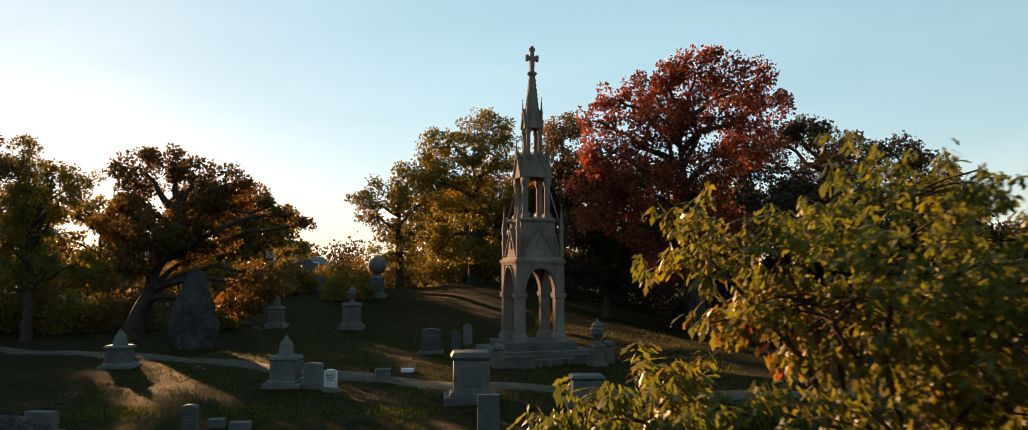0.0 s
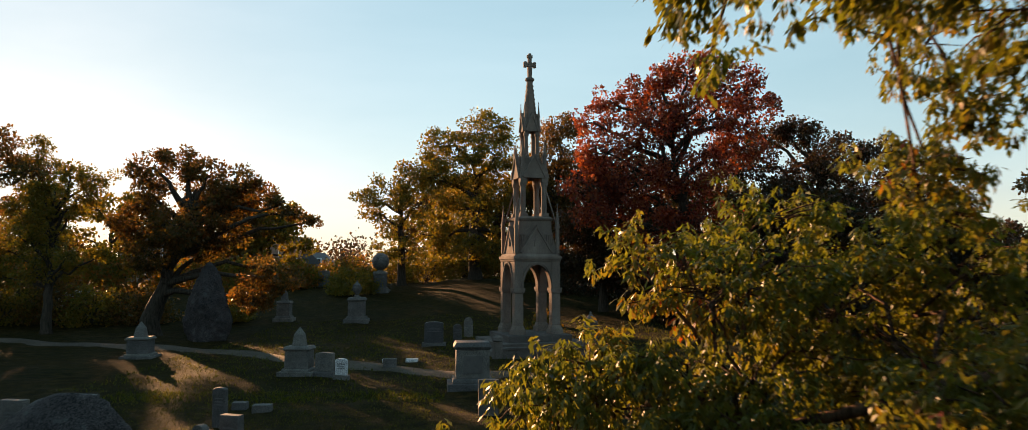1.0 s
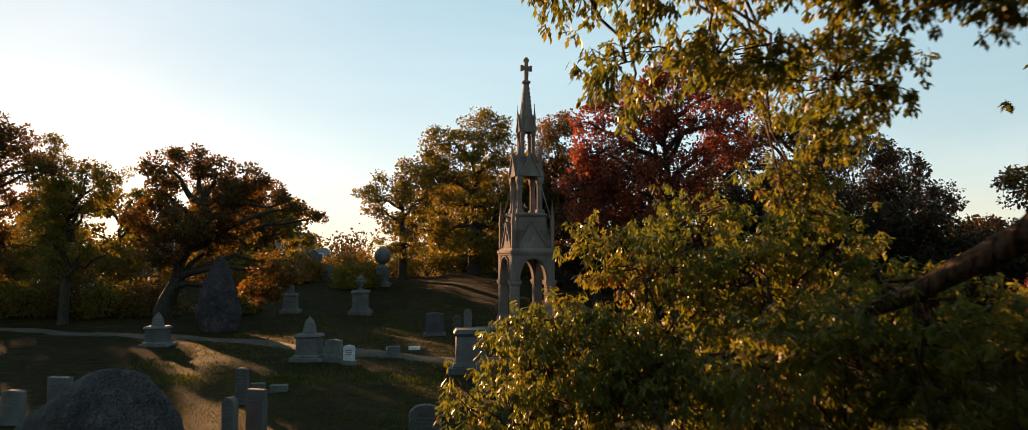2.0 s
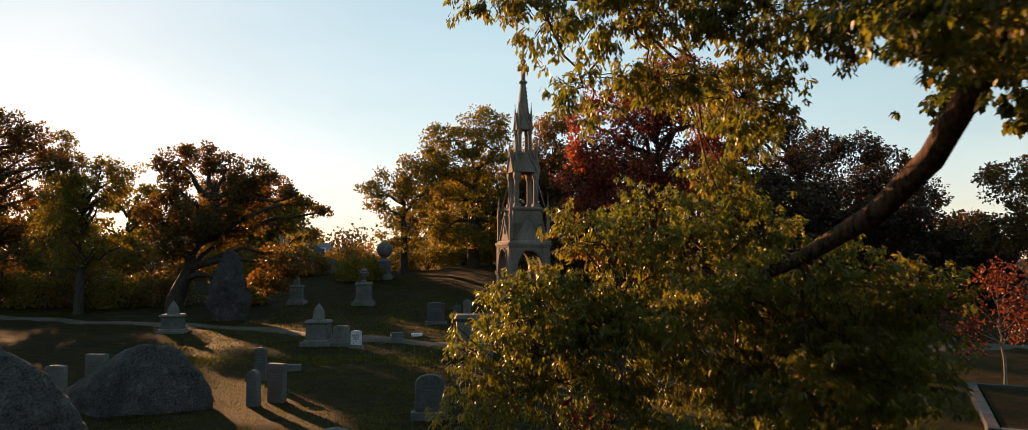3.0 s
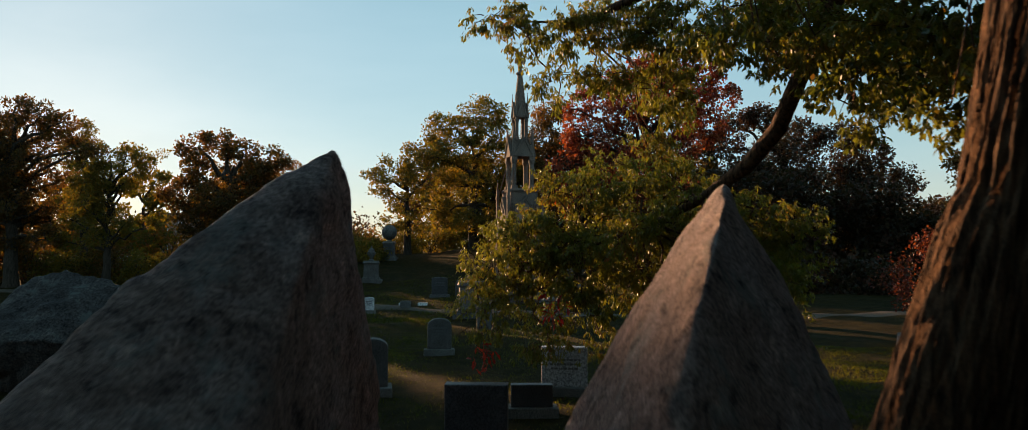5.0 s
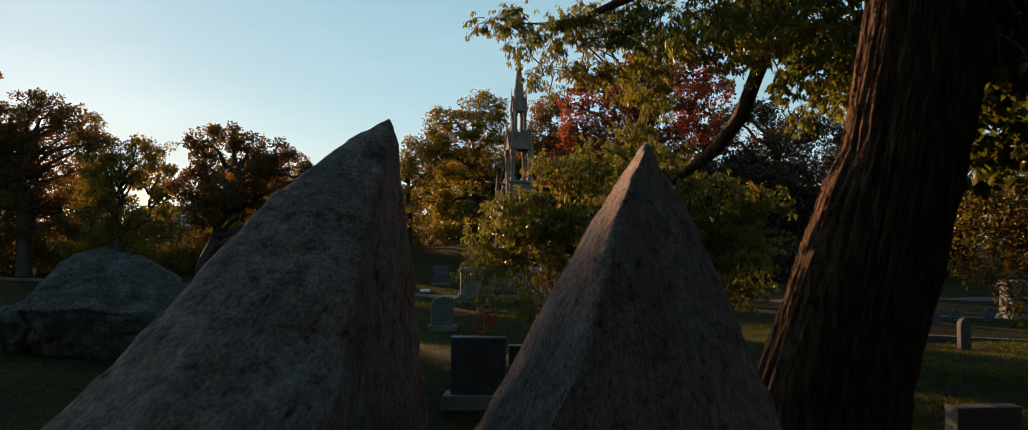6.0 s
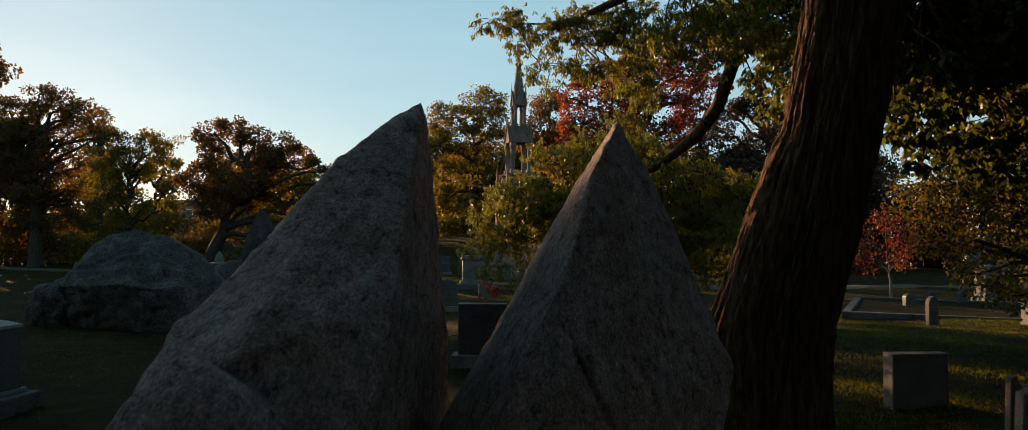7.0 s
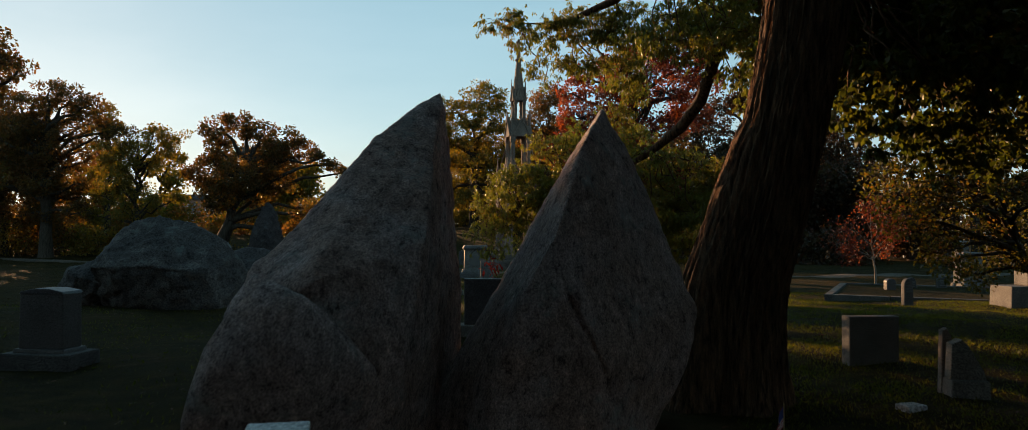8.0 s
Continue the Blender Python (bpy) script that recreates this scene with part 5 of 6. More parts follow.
                one.matrix_basis = Matrix.Translation(p.tolist()) @ Matrix(m.tolist()).to_4x4() @ Matrix.Scale(float(k), 4)
        V, T = spread(shape, shape_tri, P[~apart], D[~apart], roll[~apart], S[~apart])
        fast_mesh(name, V, T, mat, t, kind="stuff")

    foliage(low_masses, spine[4:], 1480, "foliage", 0.08, FLAT, FLAT_TRI, True)
    foliage(high_masses, upper[2:] + spine[2:5], 2300, "foliage", 0.082, FLAT, FLAT_TRI)
    foliage(front_masses, upper[1:4], 820, "foliage", 0.1, FLAT, FLAT_TRI)
    # side and overhead boughs take the darkened leaf colours
    foliage(side_masses, side, 620, "foliage", 0.125, SMALL, SMALL_TRI, spray=0.15, mat="shaded_side_leaf")
    foliage(shade_masses, upper[:3] + side[:3] + spine[:3], 50, "foliage", 0.22, SMALL, SMALL_TRI, spray=0.4, mat="shaded_side_leaf")
    # one sprig has turned scarlet
    for c in ((0.95, 2.0, 2.05), (-0.05, 2.1, 1.45)):
        n = 38
        P = np.array(c) - o + rng.normal(0, 0.09, (n, 3))
        V, T = spread(LOBED, LOBED_TRI, P, rng.normal(0, 0.6, (n, 3)) + np.array((0, 0, -0.8)), rng.normal(0, 0.5, n), rng.uniform(0.1, 0.17, n))
        fast_mesh("scarlet_sprig", V, T, "red_sprig", t, "sprig of scarlet leaves", kind="stuff")


near_tree()

# ---- the gothic spire ----


def arch_outline(w, spring, apex, n=10):
    """Half outlines of a pointed arch of width w, from the springing to the apex."""
    rise = apex - spring
    pts = []
    for i in range(n + 1):
        s = i / n
        pts.append((w / 2 * (1 - s ** 1.7), spring + rise * math.sin(s * math.pi / 2) ** 0.9))
    return pts


def arch_wall(bm, width, bottom, top, w, spring, apex, y0, y1):
    """A wall panel between two piers with a pointed opening through it."""
    right = arch_outline(w, spring, apex)
    inner = [(-x, z) for x, z in right] + [(x, z) for x, z in reversed(right[:-1])]
    if bottom < spring:
        inner = [(-w / 2, bottom)] + inner + [(w / 2, bottom)]
    outer = []
    for x, z in inner:
        outer.append((-width / 2 if x < -1e-4 else width / 2 if x > 1e-4 else 0.0, top if abs(x) < 1e-4 else bottom + (top - bottom) * (z - bottom) / (apex - bottom)))
    for j in range(len(inner) - 1):
        quad = [inner[j], inner[j + 1], outer[j + 1], outer[j]]
        if abs(inner[j + 1][0]) < 1e-4:
            quad = [inner[j], inner[j + 1], outer[j + 1], (-width / 2, top), outer[j]]
        elif abs(inner[j][0]) < 1e-4:
            quad = [inner[j], inner[j + 1], outer[j + 1], (width / 2, top), outer[j]]
        A = [bm.verts.new((x, y0, z)) for x, z in quad]
        B = [bm.verts.new((x, y1, z)) for x, z in quad]
        bm.faces.new(list(reversed(A)))
        bm.faces.new(B)
        bm.faces.new((A[0], A[1], B[1], B[0]))
    bmesh.ops.remove_doubles(bm, verts=bm.verts, dist=0.0005)


def gable(bm, w, z0, z1, y0, y1, hollow=True):
    """A steep gable slab with a raised rim."""
    outline = [(-w / 2, z0), (w / 2, z0), (0, z1)]
    prism(bm, outline, y0, y1, 0.01)
    t = 0.09
    L = math.hypot(w / 2, z1 - z0)
    nx, nz = (z1 - z0) / L, (w / 2) / L
    for s in (-1, 1):
        prism(bm, [(s * w / 2, z0), (s * (w / 2 + nx * t), z0 + nz * t), (s * 0.0 + s * 0.001, z1 + t * 1.6), (s * 0.001, z1)], y0 - 0.05, y1 + 0.05, 0.008)


def pinnacle(bm, x, y, z, w, h):
    """A slender square shaft with a cap and a pyramid."""
    box(bm, x, y, z, w, w, h * 0.5, 0.94, 0.008)
    box(bm, x, y, z + h * 0.5, w * 1.3, w * 1.3, h * 0.05, 1, 0.006)
    box(bm, x, y, z + h * 0.55, w * 1.05, w * 1.05, h * 0.4, 0.12, 0.004)
    lathe(bm, [(w * 0.1, 0), (w * 0.3, h * 0.03), (w * 0.1, h * 0.06)], 8, x, y, z + h * 0.93)


def gothic_spire(x, y, rz):
    z = float(height(x, y)) - 0.1
    t = thing("gothic_monument", x, y, z, rz, "tall brownstone gothic memorial spire with open arches and a cross", "monument")
    t.scale = (0.88, 0.88, 1)
    # stepped platform
    for k, (s, h0, h1) in enumerate([(5.6, -0.3, 0.3), (4.6, 0.3, 0.56), (3.4, 0.56, 0.85)]):
        bm = bmesh.new()
        box(bm, 0, 0, h0, s, s, h1 - h0, 1, 0.02)
        part("step", bm, "terrace_stone", t)
    B = 0.85
    HX = 1.0                      # pier centres
    for sx in (-1, 1):
        for sy in (-1, 1):
            bm = bmesh.new()
            box(bm, sx * HX, sy * HX, B, 0.7, 0.7, 0.24, 0.94, 0.02)
            box(bm, sx * HX, sy * HX, B + 0.24, 0.6, 0.6, 0.16, 0.82, 0.02)
            part("pier_base", bm, "brownstone", t)
            bm = bmesh.new()
            box(bm, sx * HX, sy * HX, B + 0.4, 0.47, 0.47, 1.44, 0.98, 0.045)
            part("pier", bm, "brownstone", t)
            bm = bmesh.new()
            box(bm, sx * HX, sy * HX, B + 1.84, 0.53, 0.53, 0.1, 1.1, 0.015)
            box(bm, sx * HX, sy * HX, B + 1.94, 0.6, 0.6, 0.13, 1.03, 0.015)
            part("capital", bm, "brownstone", t)
            bm = bmesh.new()
            box(bm, sx * HX, sy * HX, B + 2.07, 0.46, 0.46, 1.18, 1, 0.03)
            part("upper_pier", bm, "brownstone", t)
    # pointed arches between the piers
    for q in range(4):
        bm = bmesh.new()
        arch_wall(bm, 2.0, B + 2.07, B + 3.25, 1.5, B + 2.07, B + 3.1, -HX - 0.2, -HX + 0.2)
        # raised hood over the arch
        ring = arch_outline(1.6, B + 2.07, B + 3.18, 12)
        for (x0, z0), (x1, z1) in zip(ring, ring[1:]):
            for s in (-1, 1):
                a = [(s * x0, z0), (s * x0 * 1.1, z0 + 0.05), (s * x1 * 1.1, z1 + 0.07), (s * x1, z1)]
                prism(bm, a, -HX - 0.26, -HX - 0.19, 0)
        bmesh.ops.rotate(bm, verts=bm.verts, matrix=Matrix.Rotation(q * math.pi / 2, 3, "Z"))
        part("arch", bm, "brownstone", t)
    C = B + 3.25
    bm = bmesh.new()
    box(bm, 0, 0, C, 2.48, 2.48, 0.1, 1.02, 0.015)
    box(bm, 0, 0, C + 0.1, 2.6, 2.6, 0.14, 1.0, 0.03)
    box(bm, 0, 0, C + 0.24, 2.46, 2.46, 0.12, 0.93, 0.02)
    part("cornice", bm, "brownstone", t)
    U = C + 0.36
    bm = bmesh.new()
    box(bm, 0, 0, U, 1.82, 1.82, 1.5, 0.97, 0.03)
    box(bm, 0, 0, U + 1.5, 1.86, 1.86, 0.1, 1.06, 0.015)
    box(bm, 0, 0, U + 1.6, 1.88, 1.88, 0.1, 0.85, 0.015)
    part("block", bm, "brownstone", t)
    for q in range(4):
        bm = bmesh.new()
        gable(bm, 1.6, U, U + 1.12, -1.13, -0.9)
        prism(bm, [(-0.14, U + 0.35), (0.14, U + 0.35), (0.14, U + 0.55), (0, U + 0.72), (-0.14, U + 0.55)], -1.18, -1.12, 0.008)
        for s in (-1, 1):
            for i in range(4):
                xx = s * (0.86 - i * 0.12)
                prism(bm, [(xx - 0.025, U + 0.4), (xx + 0.025, U + 0.4), (xx + 0.025, U + 0.86), (xx - 0.025, U + 0.86)], -0.96, -0.88, 0)
        bmesh.ops.rotate(bm, verts=bm.verts, matrix=Matrix.Rotation(q * math.pi / 2, 3, "Z"))
        part("gable", bm, "brownstone", t)
    for sx in (-1, 1):
        for sy in (-1, 1):
            bm = bmesh.new()
            pinnacle(bm, sx * 1.12, sy * 1.12, U, 0.17, 2.3)
            # flying strut from the pinnacle to the upper stage
            a, b = Vector((sx * 1.12, sy * 1.12, U + 1.1)), Vector((sx * 0.66, sy * 0.66, U + 2.9))
            d = Vector((-sy, sx, 0)).normalized() * 0.05
            up = Vector((0, 0, 0.09))
            vs = [bm.verts.new(p) for p in (a - d, a + d, b + d, b - d, a - d + up, a + d + up, b + d + up, b - d + up)]
            for f in ((0, 1, 2, 3), (4, 7, 6, 5), (0, 4, 5, 1), (1, 5, 6, 2), (2, 6, 7, 3), (3, 7, 4, 0)):
                bm.faces.new([vs[i] for i in f])
            part("pinnacle", bm, "brownstone", t)
    # second open stage
    G = U + 1.7
    for sx in (-1, 1):
        for sy in (-1, 1):
            bm = bmesh.new()
            box(bm, sx * 0.58, sy * 0.58, G, 0.42, 0.42, 0.16, 0.9, 0.015)
            lathe(bm, [(0.15, 0.16), (0.15, 1.35), (0.2, 1.45), (0.22, 1.55)], 8, sx * 0.58, sy * 0.58, G, math.pi / 8)
            box(bm, sx * 0.58, sy * 0.58, G + 1.55, 0.36, 0.36, 0.5, 1, 0.02)
            part("column", bm, "brownstone", t)
    for q in range(4):
        bm = bmesh.new()
        arch_wall(bm, 1.16, G + 1.5, G + 2.4, 0.8, G + 1.5, G + 2.1, -0.7, -0.5)
        gable(bm, 1.15, G + 1.75, G + 2.75, -0.8, -0.68)
        for s in (-1, 1):
            for i in range(5):
                f = (i + 0.5) / 5
                box(bm, s * (0.6 - 0.57 * f), -0.76, G + 1.8 + 0.98 * f, 0.08, 0.1, 0.1, 0.5, 0)
        box(bm, 0, -0.74, G + 2.8, 0.1, 0.1, 0.22, 0.4, 0)
        bmesh.ops.rotate(bm, verts=bm.verts, matrix=Matrix.Rotation(q * math.pi / 2, 3, "Z"))
        part("gable", bm, "brownstone", t)
    for sx in (-1, 1):
        for sy in (-1, 1):
            bm = bmesh.new()
            pinnacle(bm, sx * 0.62, sy * 0.62, G + 2.05, 0.15, 1.5)
            part("pinnacle", bm, "brownstone", t)
    K = G + 2.15
    bm = bmesh.new()
    box(bm, 0, 0, K, 1.06, 1.06, 0.5, 0.88, 0.02)
    box(bm, 0, 0, K + 0.5, 1.0, 1.0, 0.1, 1.0, 0.015)
    part("block", bm, "brownstone", t)
    # third stage and spire
    Q = K + 0.6
    for sx in (-1, 1):
        for sy in (-1, 1):
            bm = bmesh.new()
            lathe(bm, [(0.16, 0), (0.16, 0.1), (0.11, 0.14), (0.11, 0.95), (0.15, 1.02), (0.15, 1.1)], 8, sx * 0.31, sy * 0.31, Q, math.pi / 8)
            part("column", bm, "brownstone", t)
    for q in range(4):
        bm = bmesh.new()
        arch_wall(bm, 0.78, Q + 1.02, Q + 1.55, 0.42, Q + 1.02, Q + 1.4, -0.39, -0.27)
        gable(bm, 0.6, Q + 1.2, Q + 1.95, -0.45, -0.38)
        bmesh.ops.rotate(bm, verts=bm.verts, matrix=Matrix.Rotation(q * math.pi / 2, 3, "Z"))
        part("gable", bm, "brownstone", t)
    for sx in (-1, 1):
        for sy in (-1, 1):
            bm = bmesh.new()
            pinnacle(bm, sx * 0.37, sy * 0.37, Q + 1.1, 0.1, 1.5)
            part("pinnacle", bm, "brownstone", t)
    bm = bmesh.new()
    lathe(bm, [(0.42, 1.5), (0.38, 1.8), (0.16, 3.55), (0.17, 3.6), (0.25, 3.66), (0.25, 3.74), (0.14, 3.8)], 8, 0, 0, Q, math.pi / 8)
    for i in range(8):
        f = i / 8
        for s in range(4):
            a = s * math.pi / 2 + math.pi / 4
            r = 0.38 - 0.22 * f
            box(bm, r * math.cos(a), r * math.sin(a), Q + 1.85 + 1.7 * f, 0.07, 0.07, 0.09, 0.5, 0)
    part("spire", bm, "brownstone", t)
    X = Q + 3.8
    bm = bmesh.new()
    box(bm, 0, 0, X, 0.2, 0.2, 0.5, 1.15, 0.02)
    box(bm, 0, 0, X + 0.5, 0.56, 0.16, 0.2, 1, 0.03)
    box(bm, 0, 0, X + 0.5, 0.2, 0.18, 0.55, 1, 0.03)
    for dx, dz in ((-0.26, 0.6), (0.26, 0.6), (0, 1.0)):
        box(bm, dx, 0, X + dz - 0.14, 0.16, 0.2, 0.28, 1, 0.04)
    box(bm, 0, 0, X + 0.92, 0.3, 0.17, 0.14, 1, 0.03)
    part("cross", bm, "brownstone", t)
    # low parapet on the approach side, with posts
    for sx in (-1, 1):
        bm = bmesh.new()
        box(bm, sx * 1.75, -3.1, -0.1, 1.6, 0.22, 0.5, 1, 0.02)
        box(bm, sx * 1.75, -3.1, 0.4, 1.7, 0.3, 0.1, 1, 0.02)
        part("parapet", bm, "terrace_stone", t)
        bm = bmesh.new()
        box(bm, sx * 2.7, -3.1, -0.1, 0.42, 0.42, 0.85, 0.95, 0.02)
        lathe(bm, [(0.2, 0.75), (0.28, 0.82), (0.25, 0.95), (0.1, 1.02)], 12, sx * 2.7, -3.1, 0)
        part("post", bm, "terrace_stone", t)
    for i in range(6):
        bm = bmesh.new()
        box(bm, -1.2 + i * 0.06 * 8, -3.1, -0.1, 0.12, 0.12, 0.45, 0.8, 0.02)
        part("baluster", bm, "terrace_stone", t)


gothic_spire(0.8, 34.0, 18)

# ---- gravestones ----


def carved_lines(t, w, z, rows, y, seed, mat="carving", name="inscription"):
    """Worn lettering too weathered to read, as shallow bars."""
    rng = random.Random(seed)
    bm = bmesh.new()
    for i in range(rows):
        x = -w / 2 * rng.uniform(0.75, 1)
        end = -x
        while x < end:
            l = rng.uniform(0.04, 0.12) * w
            box(bm, x + l / 2, y, z - i * 0.075, min(l, end - x + 0.02), 0.008, 0.035, 1, 0)
            x += l + 0.03 * w
    part(name, bm, mat, t, kind="stuff")


def round_outline(w, h, arch, n=10):
    """A tablet with a rounded head."""
    pts = [(-w / 2, 0), (w / 2, 0)]
    for i in range(n + 1):
        a = math.pi * i / n
        pts.append((w / 2 * math.cos(a), h - arch + arch * math.sin(a)))
    return pts


def tablet(x, y, w, h, d, mat, label, arch=0.12, rz=0, lean=0, base=True, seed=0, group="headstones", rows=3):
    """An upright headstone with a rounded or flat head on a plinth."""
    z = ground_at(x, y)
    t = thing("headstone", x, y, z, rz, label, "gravestone", group)
    t.matrix_basis = pose(x, y, z, lean, lean * 0.4, rz)
    b = 0.0
    if base:
        bm = bmesh.new()
        box(bm, 0, 0, -0.12, w * 1.3, d * 2.0, 0.12 + 0.16, 0.97, 0.02)
        part("plinth", bm, "granite", t)
        b = 0.16
    bm = bmesh.new()
    ol = round_outline(w, h - b, max(arch, 0.001)) if arch > 0 else [(-w / 2, 0), (w / 2, 0), (w / 2, h - b), (-w / 2, h - b)]
    prism(bm, [(px, pz + b - (0 if base else 0.12) * (pz == 0)) for px, pz in ol], -d / 2, d / 2, 0.02)
    part("tablet", bm, mat, t)
    if rows:
        carved_lines(t, w * 0.7, h * 0.72, rows, -d / 2 - 0.001, seed)
    return t


tablet(-0.6, 18.6, 0.52, 0.95, 0.14, "granite", "plain grey granite headstone with a flat top", 0, 4, 0, False, 1)
tablet(-5.75, 24.6, 0.42, 0.72, 0.12, "marble", "small white marble headstone, sunlit edge", 0.08, -12, 2, True, 2)
tablet(-6.5, 25.4, 0.6, 0.8, 0.3, "granite", "square grey headstone beside the white one", 0.05, -6, 0, True, 3)
tablet(-3.75, 35.5, 0.9, 1.15, 0.3, "slate", "dark polished headstone on a pale base", 0.1, 5, 0, True, 4)
tablet(-2.75, 37.0, 0.42, 0.95, 0.16, "granite", "weathered rounded headstone near the spire", 0.18, 8, 2, False, 5)
tablet(-2.3, 39.0, 0.45, 1.0, 0.16, "granite", "weathered rounded headstone near the spire", 0.2, 2, -2, False, 6)
tablet(-10.5, 14.8, 0.55, 1.0, 0.2, "granite", "low grey headstone with a flat top", 0, -10, 0, True, 7)
tablet(-6.9, 16.8, 0.32, 0.95, 0.16, "granite", "small grey headstone with a sloped top", 0.06, -8, 2, False, 8)
tablet(-5.8, 12.9, 0.3, 0.85, 0.18, "granite", "narrow grey headstone with a rounded head", 0.16, -20, 0, False, 9)
tablet(-5.4, 13.4, 0.42, 0.92, 0.2, "granite", "square headstone beside the narrow one", 0, -18, 0, False, 10)
tablet(-1.5, 11.3, 0.62, 0.95, 0.16, "granite", "pale headstone with a rounded head", 0.2, 8, 1, True, 11)
tablet(1.3, 4.9, 0.8, 0.85, 0.22, "pale_stone", "wide grey headstone with a flat top", 0, -4, 0, True, 12)
tablet(-0.05, 0.6, 0.76, 0.95, 0.22, "slate", "dark slate headstone behind the boulders", 0.0, -3, 0, True, 13, rows=0)
tablet(0.68, 3.2, 0.64, 0.5, 0.2, "slate", "dark low headstone under the drooping bough", 0.0, 2, 0, True, 33, rows=0)
tablet(-2.1, 5.0, 0.55, 1.0, 0.3, "granite", "grey headstone with a curved shoulder", 0.16, 10, 0, True, 14, rows=0)
tablet(5.16, -2.45, 0.7, 0.62, 0.2, "granite", "squat grey headstone with a flat top", 0.0, 6, 0, False, 15, rows=0)
tablet(10.6, 7.2, 0.26, 0.72, 0.14, "granite", "slender pale headstone with a rounded head", 0.18, 10, 0, False, 16)
tablet(12.4, 11.8, 0.3, 0.5, 0.2, "slate", "low dark stone beside the red sapling", 0.1, 5, 0, False, 17, rows=0)
tablet(13.6, 12.8, 0.28, 0.6, 0.15, "kerb_stone", "low rounded headstone inside the kerbed lot", 0.2, 5, 0, False, 18)
tablet(14.6, 12.8, 0.28, 0.6, 0.15, "kerb_stone", "low rounded headstone inside the kerbed lot", 0.2, 5, 0, False, 19)
tablet(-11.2, 14.2, 0.5, 0.8, 0.2, "granite", "low grey headstone beside its neighbour", 0.05, -10, 0, False, 31)
tablet(-10.8, 18.0, 0.7, 0.6, 0.25, "granite", "broad low grey headstone on a plinth", 0, -6, 0, True, 32)
tablet(-15.5, 62, 0.9, 1.3, 0.4, "granite", "grey headstone on the knoll", 0.1, 0, 0, True, 20)
tablet(-17.2, 61, 0.8, 1.1, 0.4, "granite", "grey headstone on the knoll", 0.15, 0, 0, True, 21)
tablet(-4.6, 27.6, 0.5, 0.35, 0.3, "granite", "low grey marker by the path", 0.0, 6, 0, False, 22, rows=0)
tablet(-10.8, 7.2, 0.26, 0.55, 0.2, "marble", "small white marker post beside the boulder", 0.05, 0, 0, False, 24, rows=0)


def pedestal(x, y, w, h, mat, label, rz=0, top="flat", base_mat="granite", panel=None):
    """A square monument: stepped base, die, cornice and what crowns it."""
    z = ground_at(x, y)
    t = thing("pedestal_monument", x, y, z, rz, label, "monument", "pedestal monuments")
    bm = bmesh.new()
    box(bm, 0, 0, -0.15, w * 1.5, w * 1.25, 0.15 + h * 0.14, 0.98, 0.025)
    part("base", bm, base_mat, t)
    bm = bmesh.new()
    box(bm, 0, 0, h * 0.14, w * 1.22, w * 1.02, h * 0.1, 0.94, 0.03)
    part("plinth", bm, base_mat, t)
    bm = bmesh.new()
    box(bm, 0, 0, h * 0.24, w, w * 0.82, h * 0.6, 0.97, 0.02)
    die = part("die", bm, mat, t)
    if panel:
        bm = bmesh.new()
        box(bm, 0, -w * 0.41, h * 0.34, w * 0.55, 0.03, h * 0.38, 1, 0.01)
        part("panel", bm, panel, t, "dark recessed panel")
    bm = bmesh.new()
    box(bm, 0, 0, h * 0.84, w * 1.0, w * 0.82, h * 0.06, 1.12, 0.01)
    box(bm, 0, 0, h * 0.9, w * 1.14, w * 0.94, h * 0.1, 0.85, 0.02)
    part("cap", bm, mat, t)
    if top == "urn":
        bm = bmesh.new()
        lathe(bm, [(0.2, 0), (0.2, 0.06), (0.09, 0.14), (0.12, 0.2), (0.27, 0.42), (0.3, 0.6), (0.2, 0.68), (0.24, 0.72), (0.16, 0.82), (0.05, 0.92), (0.06, 0.98), (0.01, 1.04)], 14, 0, 0, h)
        part("urn", bm, mat, t)
    elif top == "ball":
        bm = bmesh.new()
        r = w * 0.7
        lathe(bm, [(w * 0.3, 0), (w * 0.2, 0.1)] + [(r * math.sin(a), 0.1 + r + -r * math.cos(a)) for a in np.linspace(0.35, math.pi - 0.02, 12)], 18, 0, 0, h)
        part("ball", bm, mat, t)
    elif top == "obelisk":
        bm = bmesh.new()
        box(bm, 0, 0, h, w * 0.5, w * 0.46, h * 0.4, 0.75, 0.01)
        box(bm, 0, 0, h * 1.4, w * 0.37, w * 0.34, w * 0.3, 0.05, 0.003)
        part("shaft", bm, mat, t)
    return t


pedestal(-1.25, 22.8, 1.05, 1.45, "granite", "large pale family tomb with a dark panel", 6, "flat", "granite", "dark_panel")
pedestal(-7.45, 25.6, 0.85, 1.0, "granite", "grey block monument with a short shaft", -4, "obelisk")
pedestal(-9.5, 45.7, 1.0, 1.5, "granite", "grey pedestal crowned with a draped urn", 4, "urn")
pedestal(-10.2, 58.0, 0.95, 1.6, "granite", "pedestal bearing a large stone ball", 0, "ball")
pedestal(-14.0, 46.0, 0.8, 1.2, "granite", "tall narrow monument with a shaft", 0, "obelisk")
pedestal(-15.6, 31.0, 0.9, 0.9, "granite", "small dark obelisk on a square base", 5, "obelisk")
pedestal(-29.5, 50.0, 1.1, 1.3, "marble", "white marble tomb beneath the oaks", 12, "flat", "marble", "dark_panel")
